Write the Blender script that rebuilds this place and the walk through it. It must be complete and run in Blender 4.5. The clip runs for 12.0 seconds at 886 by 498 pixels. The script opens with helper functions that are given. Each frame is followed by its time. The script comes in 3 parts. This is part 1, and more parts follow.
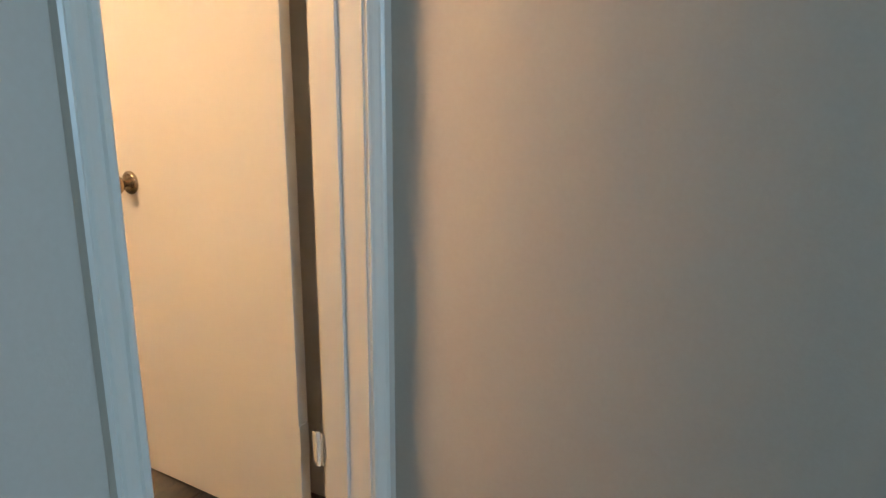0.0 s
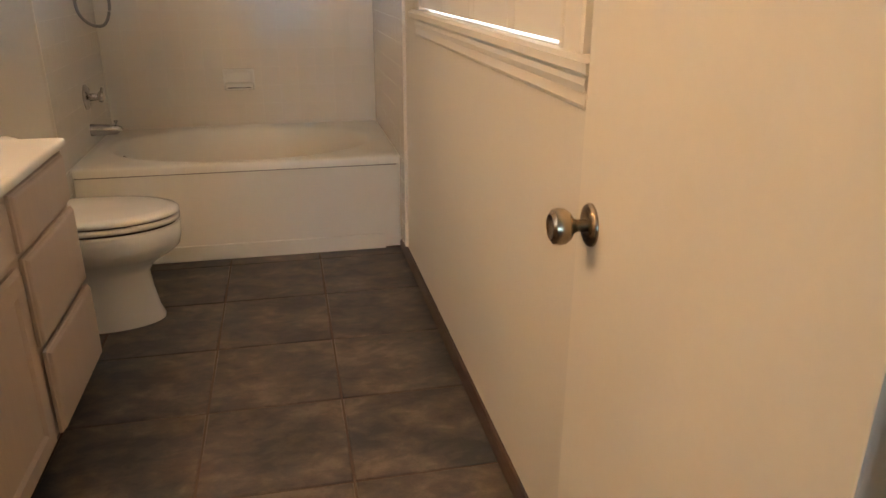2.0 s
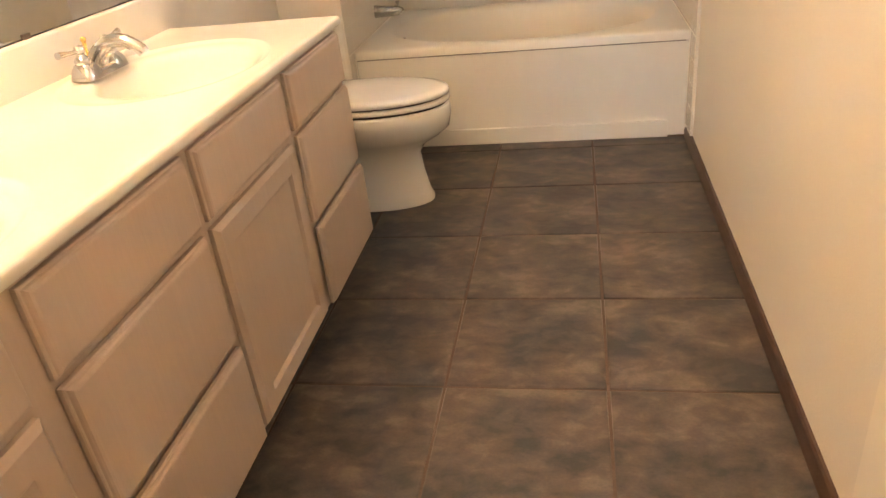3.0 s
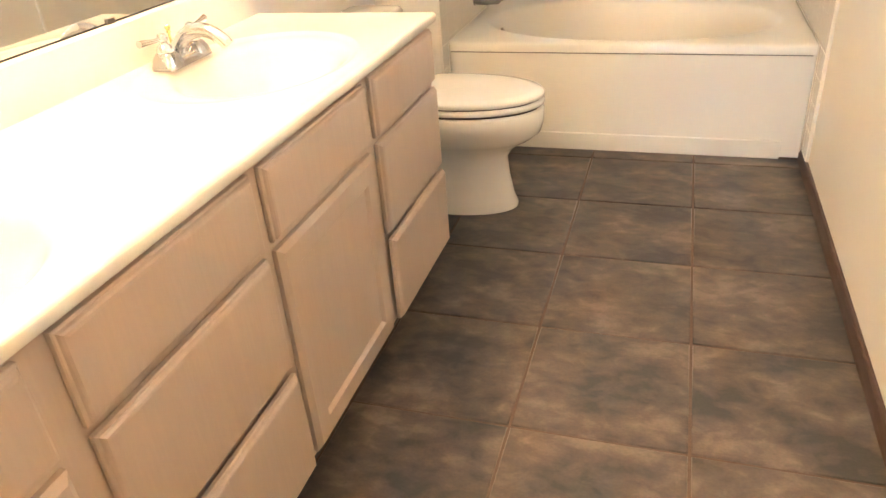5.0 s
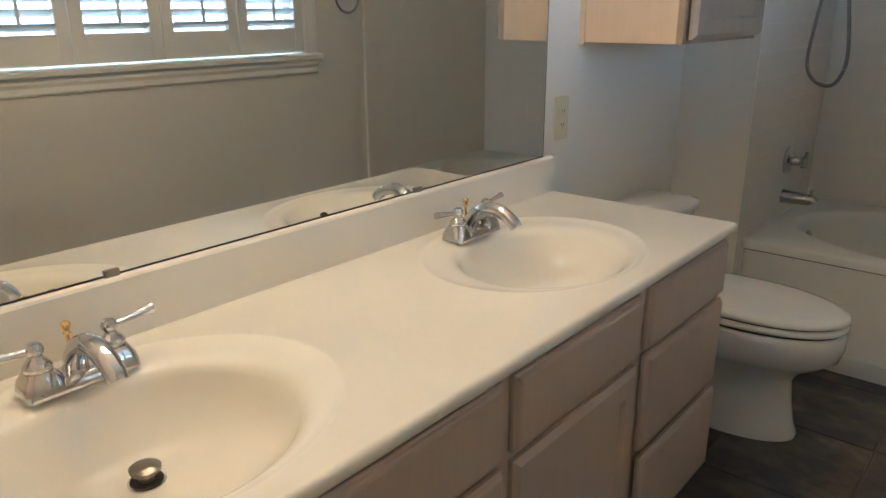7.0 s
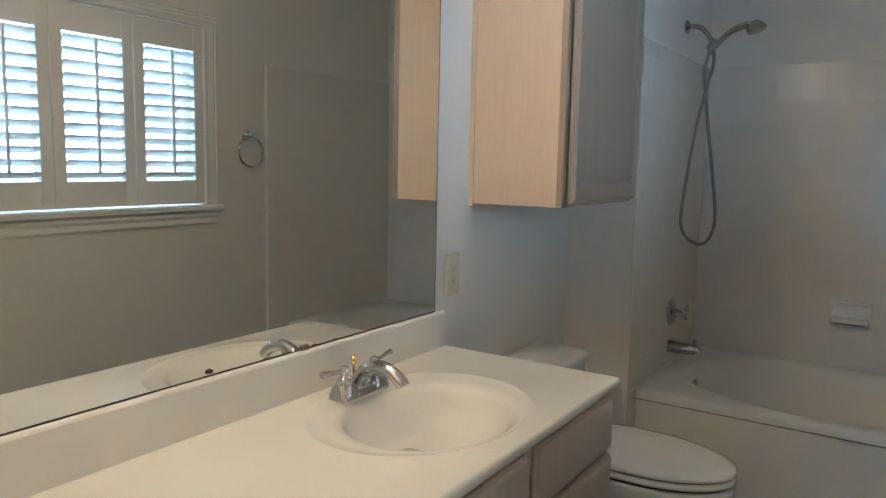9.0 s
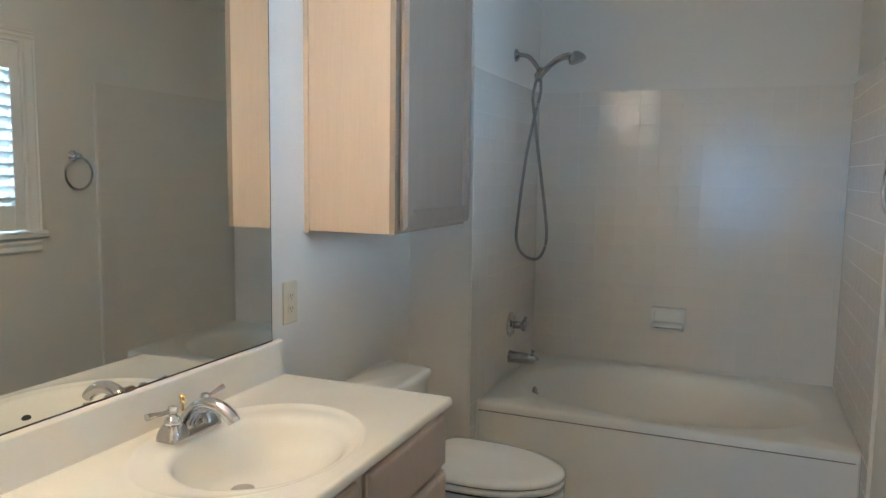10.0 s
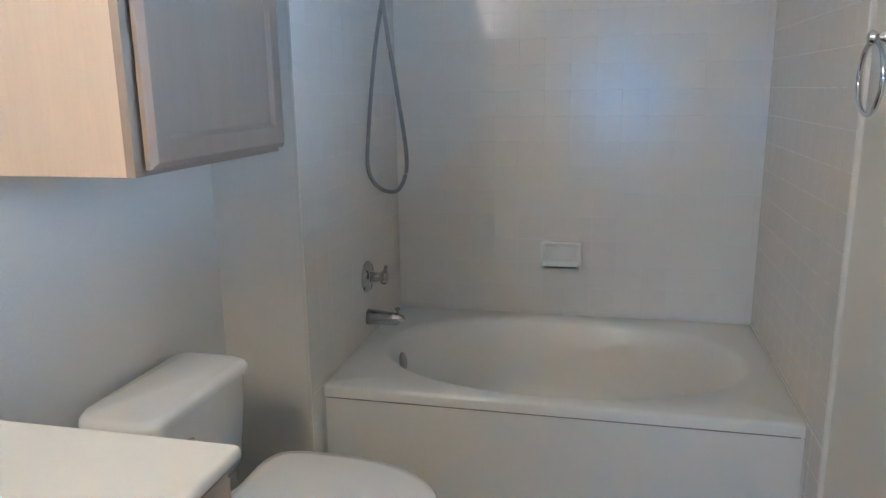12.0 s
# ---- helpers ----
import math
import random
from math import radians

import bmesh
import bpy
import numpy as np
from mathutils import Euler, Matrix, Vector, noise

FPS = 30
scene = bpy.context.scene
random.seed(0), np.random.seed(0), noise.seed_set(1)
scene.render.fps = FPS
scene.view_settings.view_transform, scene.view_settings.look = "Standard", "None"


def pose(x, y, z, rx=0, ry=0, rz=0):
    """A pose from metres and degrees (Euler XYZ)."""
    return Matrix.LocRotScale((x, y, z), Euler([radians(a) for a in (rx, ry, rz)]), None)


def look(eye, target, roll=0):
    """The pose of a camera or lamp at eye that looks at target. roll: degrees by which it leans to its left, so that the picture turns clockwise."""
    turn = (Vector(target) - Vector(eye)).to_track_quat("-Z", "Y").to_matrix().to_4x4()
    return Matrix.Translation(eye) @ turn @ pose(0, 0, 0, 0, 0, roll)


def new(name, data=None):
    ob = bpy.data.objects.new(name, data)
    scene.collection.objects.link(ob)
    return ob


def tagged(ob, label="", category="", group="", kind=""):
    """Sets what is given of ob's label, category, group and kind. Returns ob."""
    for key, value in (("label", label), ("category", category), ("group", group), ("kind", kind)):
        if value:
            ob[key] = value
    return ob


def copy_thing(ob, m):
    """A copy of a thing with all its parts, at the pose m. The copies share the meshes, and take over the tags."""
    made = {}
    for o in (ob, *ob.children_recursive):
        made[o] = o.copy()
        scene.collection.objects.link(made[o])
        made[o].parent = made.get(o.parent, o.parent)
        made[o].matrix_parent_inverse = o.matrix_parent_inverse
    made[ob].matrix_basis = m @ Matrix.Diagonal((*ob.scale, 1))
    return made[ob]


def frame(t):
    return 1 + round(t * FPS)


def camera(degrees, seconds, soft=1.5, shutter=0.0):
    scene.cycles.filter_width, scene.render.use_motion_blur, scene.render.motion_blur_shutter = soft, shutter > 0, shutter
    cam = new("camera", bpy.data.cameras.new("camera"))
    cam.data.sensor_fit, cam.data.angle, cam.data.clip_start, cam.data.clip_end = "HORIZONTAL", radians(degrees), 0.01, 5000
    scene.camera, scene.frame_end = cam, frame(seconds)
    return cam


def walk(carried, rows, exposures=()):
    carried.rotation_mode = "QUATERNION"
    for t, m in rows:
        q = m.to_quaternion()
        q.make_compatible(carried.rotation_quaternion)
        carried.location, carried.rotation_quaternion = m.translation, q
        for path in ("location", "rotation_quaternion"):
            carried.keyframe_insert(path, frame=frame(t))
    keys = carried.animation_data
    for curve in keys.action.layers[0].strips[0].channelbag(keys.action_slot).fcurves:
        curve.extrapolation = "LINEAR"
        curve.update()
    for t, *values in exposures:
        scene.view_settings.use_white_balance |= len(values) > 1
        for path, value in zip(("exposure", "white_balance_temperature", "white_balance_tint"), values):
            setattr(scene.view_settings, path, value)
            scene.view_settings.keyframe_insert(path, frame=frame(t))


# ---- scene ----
cam = camera(63.0, 12.0)
PATH = [
    (0, (4.055, 0.284, 1.264), (3.168, 1.999, 0.743), 0.5),
    (0.1, (4.033, 0.356, 1.301), (3.137, 2.065, 0.779), 0.5),
    (0.2, (4.008, 0.439, 1.316), (3.078, 2.125, 0.79), 0.6),
    (0.3, (3.981, 0.524, 1.322), (2.987, 2.167, 0.789), 0.9),
    (0.4, (3.952, 0.621, 1.325), (2.863, 2.199, 0.782), 1.2),
    (0.5, (3.926, 0.705, 1.325), (2.742, 2.219, 0.772), 1.5),
    (1, (3.726, 0.947, 1.31), (2.201, 2.093, 0.707), -0.2),
    (1.5, (3.515, 1.111, 1.305), (1.798, 1.903, 0.655), 0.4),
    (2, (3.323, 1.21, 1.259), (1.497, 1.605, 0.547), 0.2),
    (2.5, (3.192, 1.262, 1.24), (1.387, 1.186, 0.384), -3.5),
    (3, (3.158, 1.249, 1.188), (1.439, 0.88, 0.236), -6.7),
    (3.2, (3.142, 1.247, 1.182), (1.468, 0.83, 0.17), -7.1),
    (4.8, (3.008, 1.212, 1.211), (1.409, 0.685, 0.132), -5.7),
    (5, (2.985, 1.208, 1.23), (1.345, 0.64, 0.235), -4.5),
    (5.5, (2.924, 1.191, 1.24), (1.265, 0.451, 0.403), -3.2),
    (6, (2.894, 1.165, 1.258), (1.304, 0.219, 0.499), -2.2),
    (6.5, (2.868, 1.153, 1.29), (1.383, 0.009, 0.592), -1.4),
    (6.7, (2.876, 1.144, 1.306), (1.416, -0.045, 0.632), -0.9),
    (8.3, (2.888, 1.154, 1.367), (1.352, -0.083, 1.034), 0.9),
    (8.5, (2.874, 1.159, 1.344), (1.304, -0.048, 1.065), 1.2),
    (9, (2.85, 1.188, 1.361), (1.191, 0.098, 1.122), 1.2),
    (9.5, (2.844, 1.235, 1.386), (1.085, 0.31, 1.162), 1),
    (10, (2.852, 1.281, 1.423), (1.013, 0.522, 1.213), 0.8),
    (10.5, (2.77, 1.281, 1.411), (0.881, 0.646, 1.243), 0.1),
    (11, (2.591, 1.244, 1.389), (0.685, 0.672, 1.185), -0.1),
    (11.5, (2.349, 1.186, 1.386), (0.439, 0.681, 1.074), -0.2),
    (12, (2.047, 1.157, 1.385), (0.146, 0.71, 0.952), -0.8),
]
EXPOSURES = [(0.0, 0.58, 6800, 20), (0.5, 0.42, 6400, 19), (1.0, 0.14, 6200, 18), (1.5, 0.04, 6300, 18), (2.0, -0.02, 6800, 19), (2.5, 0.36, 7000, 20), (3.0, 0.95, 6900, 19), (5.0, 1.55, 6350, 14), (5.5, 0.9, 6000, 14), (6.0, 0.34, 5400, 11), (6.5, -0.14, 5150, 8), (8.5, -0.70, 4850, 4), (9.0, -0.62, 4850, 4), (9.5, -0.38, 4850, 4), (10.5, -0.05, 4680, 5), (11.5, 0.03, 4600, 7), (12.0, 0.15, 4480, 7)]
walk(cam, [(t, look(eye, target, roll)) for t, eye, target, roll in PATH], EXPOSURES)

# plan, metres: y 0 is the vanity wall, y WIDE the window wall, x 0 the tub's front
WIDE, HIGH = 1.726, 2.38
DOOR_IN, DOOR_OUT = 3.043, 3.175        # the two faces of the wall with the doorway
JAMB_L, JAMB_R = 0.974, 1.600
WING = 0.115                           # face of the short wall at the tub's plumbing end
ALC_L, ALC_R, ALC_B = 0.276, 1.714, -0.88
TILE_TOP = 1.842
HALL_Y0, HALL_Y1, HALL_X = -1.6, 1.725, 8.1
WIN_X0, WIN_X1, WIN_Z0, WIN_Z1 = 0.555, 2.010, 1.132, 1.968
TOP = 0.807                            # worktop

# ---- world and lights ----
world = bpy.data.worlds.new("sky_world")
scene.world = world
world.use_nodes = True
wn = world.node_tree
sky = wn.nodes.new("ShaderNodeTexSky")
sky.sky_type = "NISHITA"
sky.sun_disc = False
sky.sun_elevation, sky.sun_rotation = radians(50), radians(140)
wn.links.new(sky.outputs[0], wn.nodes["Background"].inputs[0])
wn.nodes["Background"].inputs[1].default_value = 0.12


def lamp(name, kind, m, energy, colour, **more):
    data = bpy.data.lights.new(name, kind)
    data.energy, data.color = energy, colour
    for key, value in more.items():
        if key == "size":
            data.size = value
        if key == "size_y":
            data.shape, data.size_y = "RECTANGLE", value
        if key == "angle":
            data.angle = value
    ob = new(name, data)
    ob.matrix_world = m
    return ob


SUN_DIR = (-0.25, -0.55, -0.85)
lamp("sun", "SUN", look((0, 0, 8), Vector((0, 0, 8)) + Vector(SUN_DIR)), 3.0, (1.0, 0.94, 0.86), angle=radians(0.6))
# the sky's light in the two windows
lamp("window_daylight", "AREA", look(((WIN_X0 + WIN_X1) / 2, WIDE + 0.30, 1.72), ((WIN_X0 + WIN_X1) / 2, 0, 1.15)), 74, (0.66, 0.855, 1.0), size=1.4, size_y=0.95)
lamp("hall_daylight", "AREA", look((HALL_X - 0.02, 0.93, 1.22), (3.3, 0.93, 1.22)), 44, (0.40, 0.73, 1.0), size=0.95, size_y=0.85)


# ---- materials ----
def material(name, base, rough=0.5, metal=0.0, grain=0.0, scale=40.0, big=3.0, mottle=0.06, bump=0.0, bump_scale=120.0, coat=0.0, second=None, mix_sharp=0.5, stretch=(1, 1, 1), island=0.0):
    mat = bpy.data.materials.new(name)
    mat.use_nodes = True
    nt = mat.node_tree
    shader = nt.nodes["Principled BSDF"]
    shader.inputs["Roughness"].default_value = rough
    shader.inputs["Metallic"].default_value = metal
    shader.inputs["Coat Weight"].default_value = coat
    shader.inputs["Coat Roughness"].default_value = 0.08
    coord = nt.nodes.new("ShaderNodeTexCoord")
    mapping = nt.nodes.new("ShaderNodeMapping")
    mapping.inputs["Scale"].default_value = stretch
    nt.links.new(coord.outputs["Object"], mapping.inputs["Vector"])
    large = nt.nodes.new("ShaderNodeTexNoise")
    large.inputs["Scale"].default_value, large.inputs["Detail"].default_value = big, 5
    fine = nt.nodes.new("ShaderNodeTexNoise")
    fine.inputs["Scale"].default_value, fine.inputs["Detail"].default_value = scale, 6
    for tex in (large, fine):
        nt.links.new(mapping.outputs[0], tex.inputs["Vector"])
    ramp = nt.nodes.new("ShaderNodeMapRange")
    ramp.inputs["From Min"].default_value, ramp.inputs["From Max"].default_value = 0.5 - mix_sharp * 0.5, 0.5 + mix_sharp * 0.5
    nt.links.new(large.outputs["Fac"], ramp.inputs["Value"])
    a = nt.nodes.new("ShaderNodeMix")
    a.data_type = "RGBA"
    low = second if second else tuple(c * (1 - mottle) for c in base)
    a.inputs["A"].default_value, a.inputs["B"].default_value = (*low, 1), (*base, 1)
    nt.links.new(ramp.outputs[0], a.inputs["Factor"])
    b = nt.nodes.new("ShaderNodeMix")
    b.data_type, b.blend_type = "RGBA", "OVERLAY"
    b.inputs["Factor"].default_value = grain
    nt.links.new(a.outputs["Result"], b.inputs["A"])
    nt.links.new(fine.outputs["Fac"], b.inputs["B"])
    last = b.outputs["Result"]
    if island:
        info = nt.nodes.new("ShaderNodeObjectInfo")
        span = nt.nodes.new("ShaderNodeMapRange")
        span.inputs["To Min"].default_value, span.inputs["To Max"].default_value = 1 - island, 1 + island
        nt.links.new(info.outputs["Random"], span.inputs["Value"])
        hsv = nt.nodes.new("ShaderNodeHueSaturation")
        nt.links.new(span.outputs[0], hsv.inputs["Value"])
        nt.links.new(last, hsv.inputs["Color"])
        last = hsv.outputs["Color"]
    nt.links.new(last, shader.inputs["Base Color"])
    if bump:
        rel = nt.nodes.new("ShaderNodeTexNoise")
        rel.inputs["Scale"].default_value, rel.inputs["Detail"].default_value = bump_scale, 4
        nt.links.new(mapping.outputs[0], rel.inputs["Vector"])
        node = nt.nodes.new("ShaderNodeBump")
        node.inputs["Strength"].default_value, node.inputs["Distance"].default_value = bump, 0.004
        nt.links.new(rel.outputs["Fac"], node.inputs["Height"])
        nt.links.new(node.outputs[0], shader.inputs["Normal"])
    return mat


def glow(name, colour, strength):
    mat = bpy.data.materials.new(name)
    mat.use_nodes = True
    shader = mat.node_tree.nodes["Principled BSDF"]
    shader.inputs["Base Color"].default_value = (*colour, 1)
    shader.inputs["Emission Color"].default_value = (*colour, 1)
    shader.inputs["Emission Strength"].default_value = strength
    return mat


PAINT = material("wall_paint", (0.74, 0.71, 0.64), 0.55, grain=0.05, scale=90, big=1.6, mottle=0.04, bump=0.25, bump_scale=150)
HALL_PAINT = material("hall_paint", (0.68, 0.60, 0.52), 0.6, grain=0.06, scale=90, big=1.4, mottle=0.05, bump=0.10, bump_scale=150)
CEIL = material("ceiling_paint", (0.78, 0.77, 0.73), 0.8, grain=0.08, scale=120, bump=0.6, bump_scale=90)
GLOSS_PAINT = material("gloss_trim_paint", (0.80, 0.77, 0.70), 0.32, grain=0.04, scale=60, big=4, mottle=0.04, bump=0.08, bump_scale=60)
DOOR_PAINT = material("door_paint", (0.78, 0.74, 0.65), 0.38, grain=0.05, scale=50, big=2.5, mottle=0.05, bump=0.10, bump_scale=70)
SHUTTER = material("shutter_paint", (0.80, 0.79, 0.75), 0.35, grain=0.03, scale=60, bump=0.05)


def slate(name):
    """Mottled slate-look tile; each piece takes its own stretch of the pattern."""
    mat = bpy.data.materials.new(name)
    mat.use_nodes = True
    nt = mat.node_tree
    shader = nt.nodes["Principled BSDF"]
    coord, info = nt.nodes.new("ShaderNodeTexCoord"), nt.nodes.new("ShaderNodeObjectInfo")
    far = nt.nodes.new("ShaderNodeMath")
    far.operation = "MULTIPLY"
    far.inputs[1].default_value = 40.0
    nt.links.new(info.outputs["Random"], far.inputs[0])
    mapping = nt.nodes.new("ShaderNodeMapping")
    mapping.inputs["Scale"].default_value = (1.25, 0.80, 1.0)
    nt.links.new(coord.outputs["Object"], mapping.inputs["Vector"])
    nt.links.new(far.outputs[0], mapping.inputs["Location"])

    def noise_tex(scale, detail, distortion):
        tex = nt.nodes.new("ShaderNodeTexNoise")
        tex.inputs["Scale"].default_value, tex.inputs["Detail"].default_value, tex.inputs["Distortion"].default_value = scale, detail, distortion
        nt.links.new(mapping.outputs[0], tex.inputs["Vector"])
        return tex

    cloud, vein, grit = noise_tex(6.0, 12, 0.35), noise_tex(19, 12, 0.4), noise_tex(160, 4, 0)
    ramp = nt.nodes.new("ShaderNodeValToRGB")
    stops = ((0.40, (0.038, 0.038, 0.040)), (0.47, (0.070, 0.062, 0.058)), (0.54, (0.102, 0.081, 0.070)), (0.64, (0.172, 0.136, 0.115)))
    ramp.color_ramp.elements[0].position, ramp.color_ramp.elements[1].position = stops[0][0], stops[3][0]
    ramp.color_ramp.elements[0].color, ramp.color_ramp.elements[1].color = (*stops[0][1], 1), (*stops[3][1], 1)
    for place, colour in stops[1:3]:
        ramp.color_ramp.elements.new(place).color = (*colour, 1)
    blend = nt.nodes.new("ShaderNodeMix")
    blend.data_type = "FLOAT"
    blend.inputs["Factor"].default_value = 0.42
    nt.links.new(cloud.outputs["Fac"], blend.inputs["A"])
    nt.links.new(vein.outputs["Fac"], blend.inputs["B"])
    nt.links.new(blend.outputs["Result"], ramp.inputs["Fac"])
    over = nt.nodes.new("ShaderNodeMix")
    over.data_type, over.blend_type = "RGBA", "OVERLAY"
    over.inputs["Factor"].default_value = 0.25
    nt.links.new(ramp.outputs["Color"], over.inputs["A"])
    nt.links.new(grit.outputs["Fac"], over.inputs["B"])
    nt.links.new(over.outputs["Result"], shader.inputs["Base Color"])
    gloss = nt.nodes.new("ShaderNodeMapRange")
    gloss.inputs["To Min"].default_value, gloss.inputs["To Max"].default_value = 0.32, 0.60
    nt.links.new(vein.outputs["Fac"], gloss.inputs["Value"])
    nt.links.new(gloss.outputs[0], shader.inputs["Roughness"])
    bump = nt.nodes.new("ShaderNodeBump")
    bump.inputs["Strength"].default_value, bump.inputs["Distance"].default_value = 0.55, 0.006
    nt.links.new(blend.outputs["Result"], bump.inputs["Height"])
    nt.links.new(bump.outputs[0], shader.inputs["Normal"])
    return mat


SLATE = slate("slate_tile")
GROUT = material("floor_grout", (0.115, 0.082, 0.064), 0.85, grain=0.3, scale=150, bump=0.4, bump_scale=220)
BASE = material("dark_baseboard", (0.085, 0.050, 0.038), 0.5, grain=0.3, scale=60, big=8, mottle=0.2, bump=0.15, stretch=(0.3, 1, 1))
GLAZE = material("glazed_tile", (0.74, 0.70, 0.625), 0.03, grain=0.03, scale=70, big=6, mottle=0.03, bump=0.22, bump_scale=100, coat=0.0, island=0.012)
TILE_GROUT = material("wall_grout", (0.76, 0.73, 0.66), 0.8, grain=0.15, scale=140, bump=0.3)
ACRYLIC = material("tub_enamel", (0.74, 0.72, 0.66), 0.32, grain=0.03, scale=40, big=2.5, mottle=0.04, bump=0.03, bump_scale=30, coat=0.1)
PORCELAIN = material("porcelain", (0.80, 0.79, 0.75), 0.10, grain=0.02, scale=30, big=3, mottle=0.03, coat=0.5)
MARBLE = material("cultured_marble", (0.82, 0.79, 0.705), 0.27, grain=0.03, scale=30, big=5, mottle=0.035, coat=0.12, bump=0.012)
PICKLED = material("pickled_oak", (0.52, 0.42, 0.345), 0.45, grain=0.06, scale=26, big=4, second=(0.495, 0.400, 0.328), mix_sharp=0.6, bump=0.05, bump_scale=45, stretch=(6, 6, 0.45))
# same pickled oak, darkened: the wall cabinet's shaded front is put into the colour
PICKLED_GREY = material("pickled_oak_shaded", (0.30, 0.235, 0.175), 0.48, grain=0.07, scale=26, big=4, second=(0.275, 0.215, 0.16), mix_sharp=0.6, bump=0.05, bump_scale=45, stretch=(6, 6, 0.45))
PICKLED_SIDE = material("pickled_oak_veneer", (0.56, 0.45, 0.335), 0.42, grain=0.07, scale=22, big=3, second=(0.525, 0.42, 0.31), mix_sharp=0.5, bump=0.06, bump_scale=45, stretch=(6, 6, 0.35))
CHROME = material("chrome", (0.66, 0.66, 0.67), 0.07, metal=1.0, grain=0.05, scale=30, mottle=0.04)
# chrome with a lowered base colour, standing in for dark reflections on the tub fittings
AGED_CHROME = material("dark_chrome", (0.50, 0.49, 0.48), 0.12, metal=1.0, grain=0.15, scale=40, mottle=0.15)
HOSE = material("hose_steel", (0.27, 0.265, 0.26), 0.34, metal=1.0, grain=0.2, scale=60, mottle=0.1)
BRASS = material("polished_brass", (0.80, 0.55, 0.22), 0.15, metal=1.0, grain=0.05)
BRONZE = material("antique_brass", (0.42, 0.34, 0.245), 0.24, metal=1.0, grain=0.2, scale=30, big=20, mottle=0.25)
NICKEL = material("worn_stopper", (0.24, 0.21, 0.175), 0.30, metal=1.0, grain=0.2)
DARK = material("dark_gap", (0.03, 0.025, 0.022), 0.7, grain=0.1)
# grey that stands for the shadow in the joint below the tub's rim
SHADOW_GAP = material("grey_gap_shade", (0.22, 0.20, 0.18), 0.7, grain=0.1)
PLATE = material("almond_plastic", (0.62, 0.56, 0.40), 0.35, grain=0.03)
CARPET = material("hall_carpet", (0.20, 0.165, 0.13), 0.95, grain=0.5, scale=240, big=5, mottle=0.15, bump=0.9, bump_scale=300)
MIRROR = material("silvered_glass", (0.80, 0.81, 0.78), 0.012, metal=1.0, mottle=0.0)
# near-black fill that paints the shade in the toilet's seat and lid gaps
RUBBER = material("seat_gap_shade", (0.05, 0.045, 0.04), 0.6)
BULB = glow("lit_bulb", (1.0, 0.66, 0.34), 97.0)
SKYCARD = glow("bright_daylight", (0.86, 0.95, 1.0), 6.0)
GLASS = bpy.data.materials.new("window_glass")
GLASS.use_nodes = True
gs = GLASS.node_tree.nodes["Principled BSDF"]
gs.inputs["Transmission Weight"].default_value, gs.inputs["Roughness"].default_value, gs.inputs["IOR"].default_value = 1.0, 0.0, 1.45


# ---- mesh tools ----
def fin(name, bm, mat, parent=None, label="", smooth=False, m=None):
    bmesh.ops.recalc_face_normals(bm, faces=bm.faces)
    data = bpy.data.meshes.new(name)
    bm.to_mesh(data)
    bm.free()
    data.materials.append(mat)
    if smooth:
        for poly in data.polygons:
            poly.use_smooth = True
        data.set_sharp_from_angle(angle=radians(smooth if smooth is not True else 45))
    ob = new(name, data)
    if m is not None:
        ob.matrix_world = m
    if parent:
        ob.parent = parent
    if label:
        ob["label"] = label
    return ob


def part(name, bm, mat, parent, label="", smooth=False, m=None):
    return fin(name, bm, mat, parent, label, smooth, m)


def thing(name, label, category, group="", kind="", at=(0, 0, 0)):
    ob = new(name)
    ob.empty_display_size = 0.1
    ob.location = at
    return tagged(ob, label, category, group, kind)


def add_box(bm, lo, hi, bevel=0.0, segments=2):
    made = bmesh.ops.create_cube(bm, size=1)
    verts = made["verts"]
    c = [(a + b) / 2 for a, b in zip(lo, hi)]
    s = [abs(b - a) for a, b in zip(lo, hi)]
    bmesh.ops.transform(bm, matrix=Matrix.Translation(c) @ Matrix.Diagonal((*s, 1)), verts=verts)
    if bevel:
        edges = list({e for v in verts for e in v.link_edges})
        bmesh.ops.bevel(bm, geom=edges, offset=bevel, segments=segments, affect="EDGES", profile=0.6)
    return bm


def boxes(*items, bevel=0.0):
    bm = bmesh.new()
    for lo, hi in items:
        add_box(bm, lo, hi, bevel)
    return bm


def loft(rings, cap_start=True, cap_end=True, bm=None, closed=True):
    bm = bm or bmesh.new()
    rows = [[bm.verts.new(p) for p in ring] for ring in rings]
    n = len(rows[0])
    for a, b in zip(rows, rows[1:]):
        for i in range(n if closed else n - 1):
            bm.faces.new((a[i], a[(i + 1) % n], b[(i + 1) % n], b[i]))
    if cap_start:
        bm.faces.new(list(reversed(rows[0])))
    if cap_end:
        bm.faces.new(rows[-1])
    return bm


def lathe(profile, n=28, m=None, bm=None):
    rings = [[(m @ Vector((r * math.cos(2 * math.pi * i / n), r * math.sin(2 * math.pi * i / n), z)) if m else Vector((r * math.cos(2 * math.pi * i / n), r * math.sin(2 * math.pi * i / n), z))) for i in range(n)] for r, z in profile]
    return loft(rings, bm=bm)


def smooth_path(points, steps=8):
    pts = [Vector(p) for p in points]
    out = []
    for i in range(len(pts) - 1):
        p0, p1, p2, p3 = pts[max(i - 1, 0)], pts[i], pts[i + 1], pts[min(i + 2, len(pts) - 1)]
        for k in range(steps):
            u = k / steps
            out.append(0.5 * ((2 * p1) + (p2 - p0) * u + (2 * p0 - 5 * p1 + 4 * p2 - p3) * u * u + (3 * p1 - p0 - 3 * p2 + p3) * u ** 3))
    out.append(pts[-1])
    return out


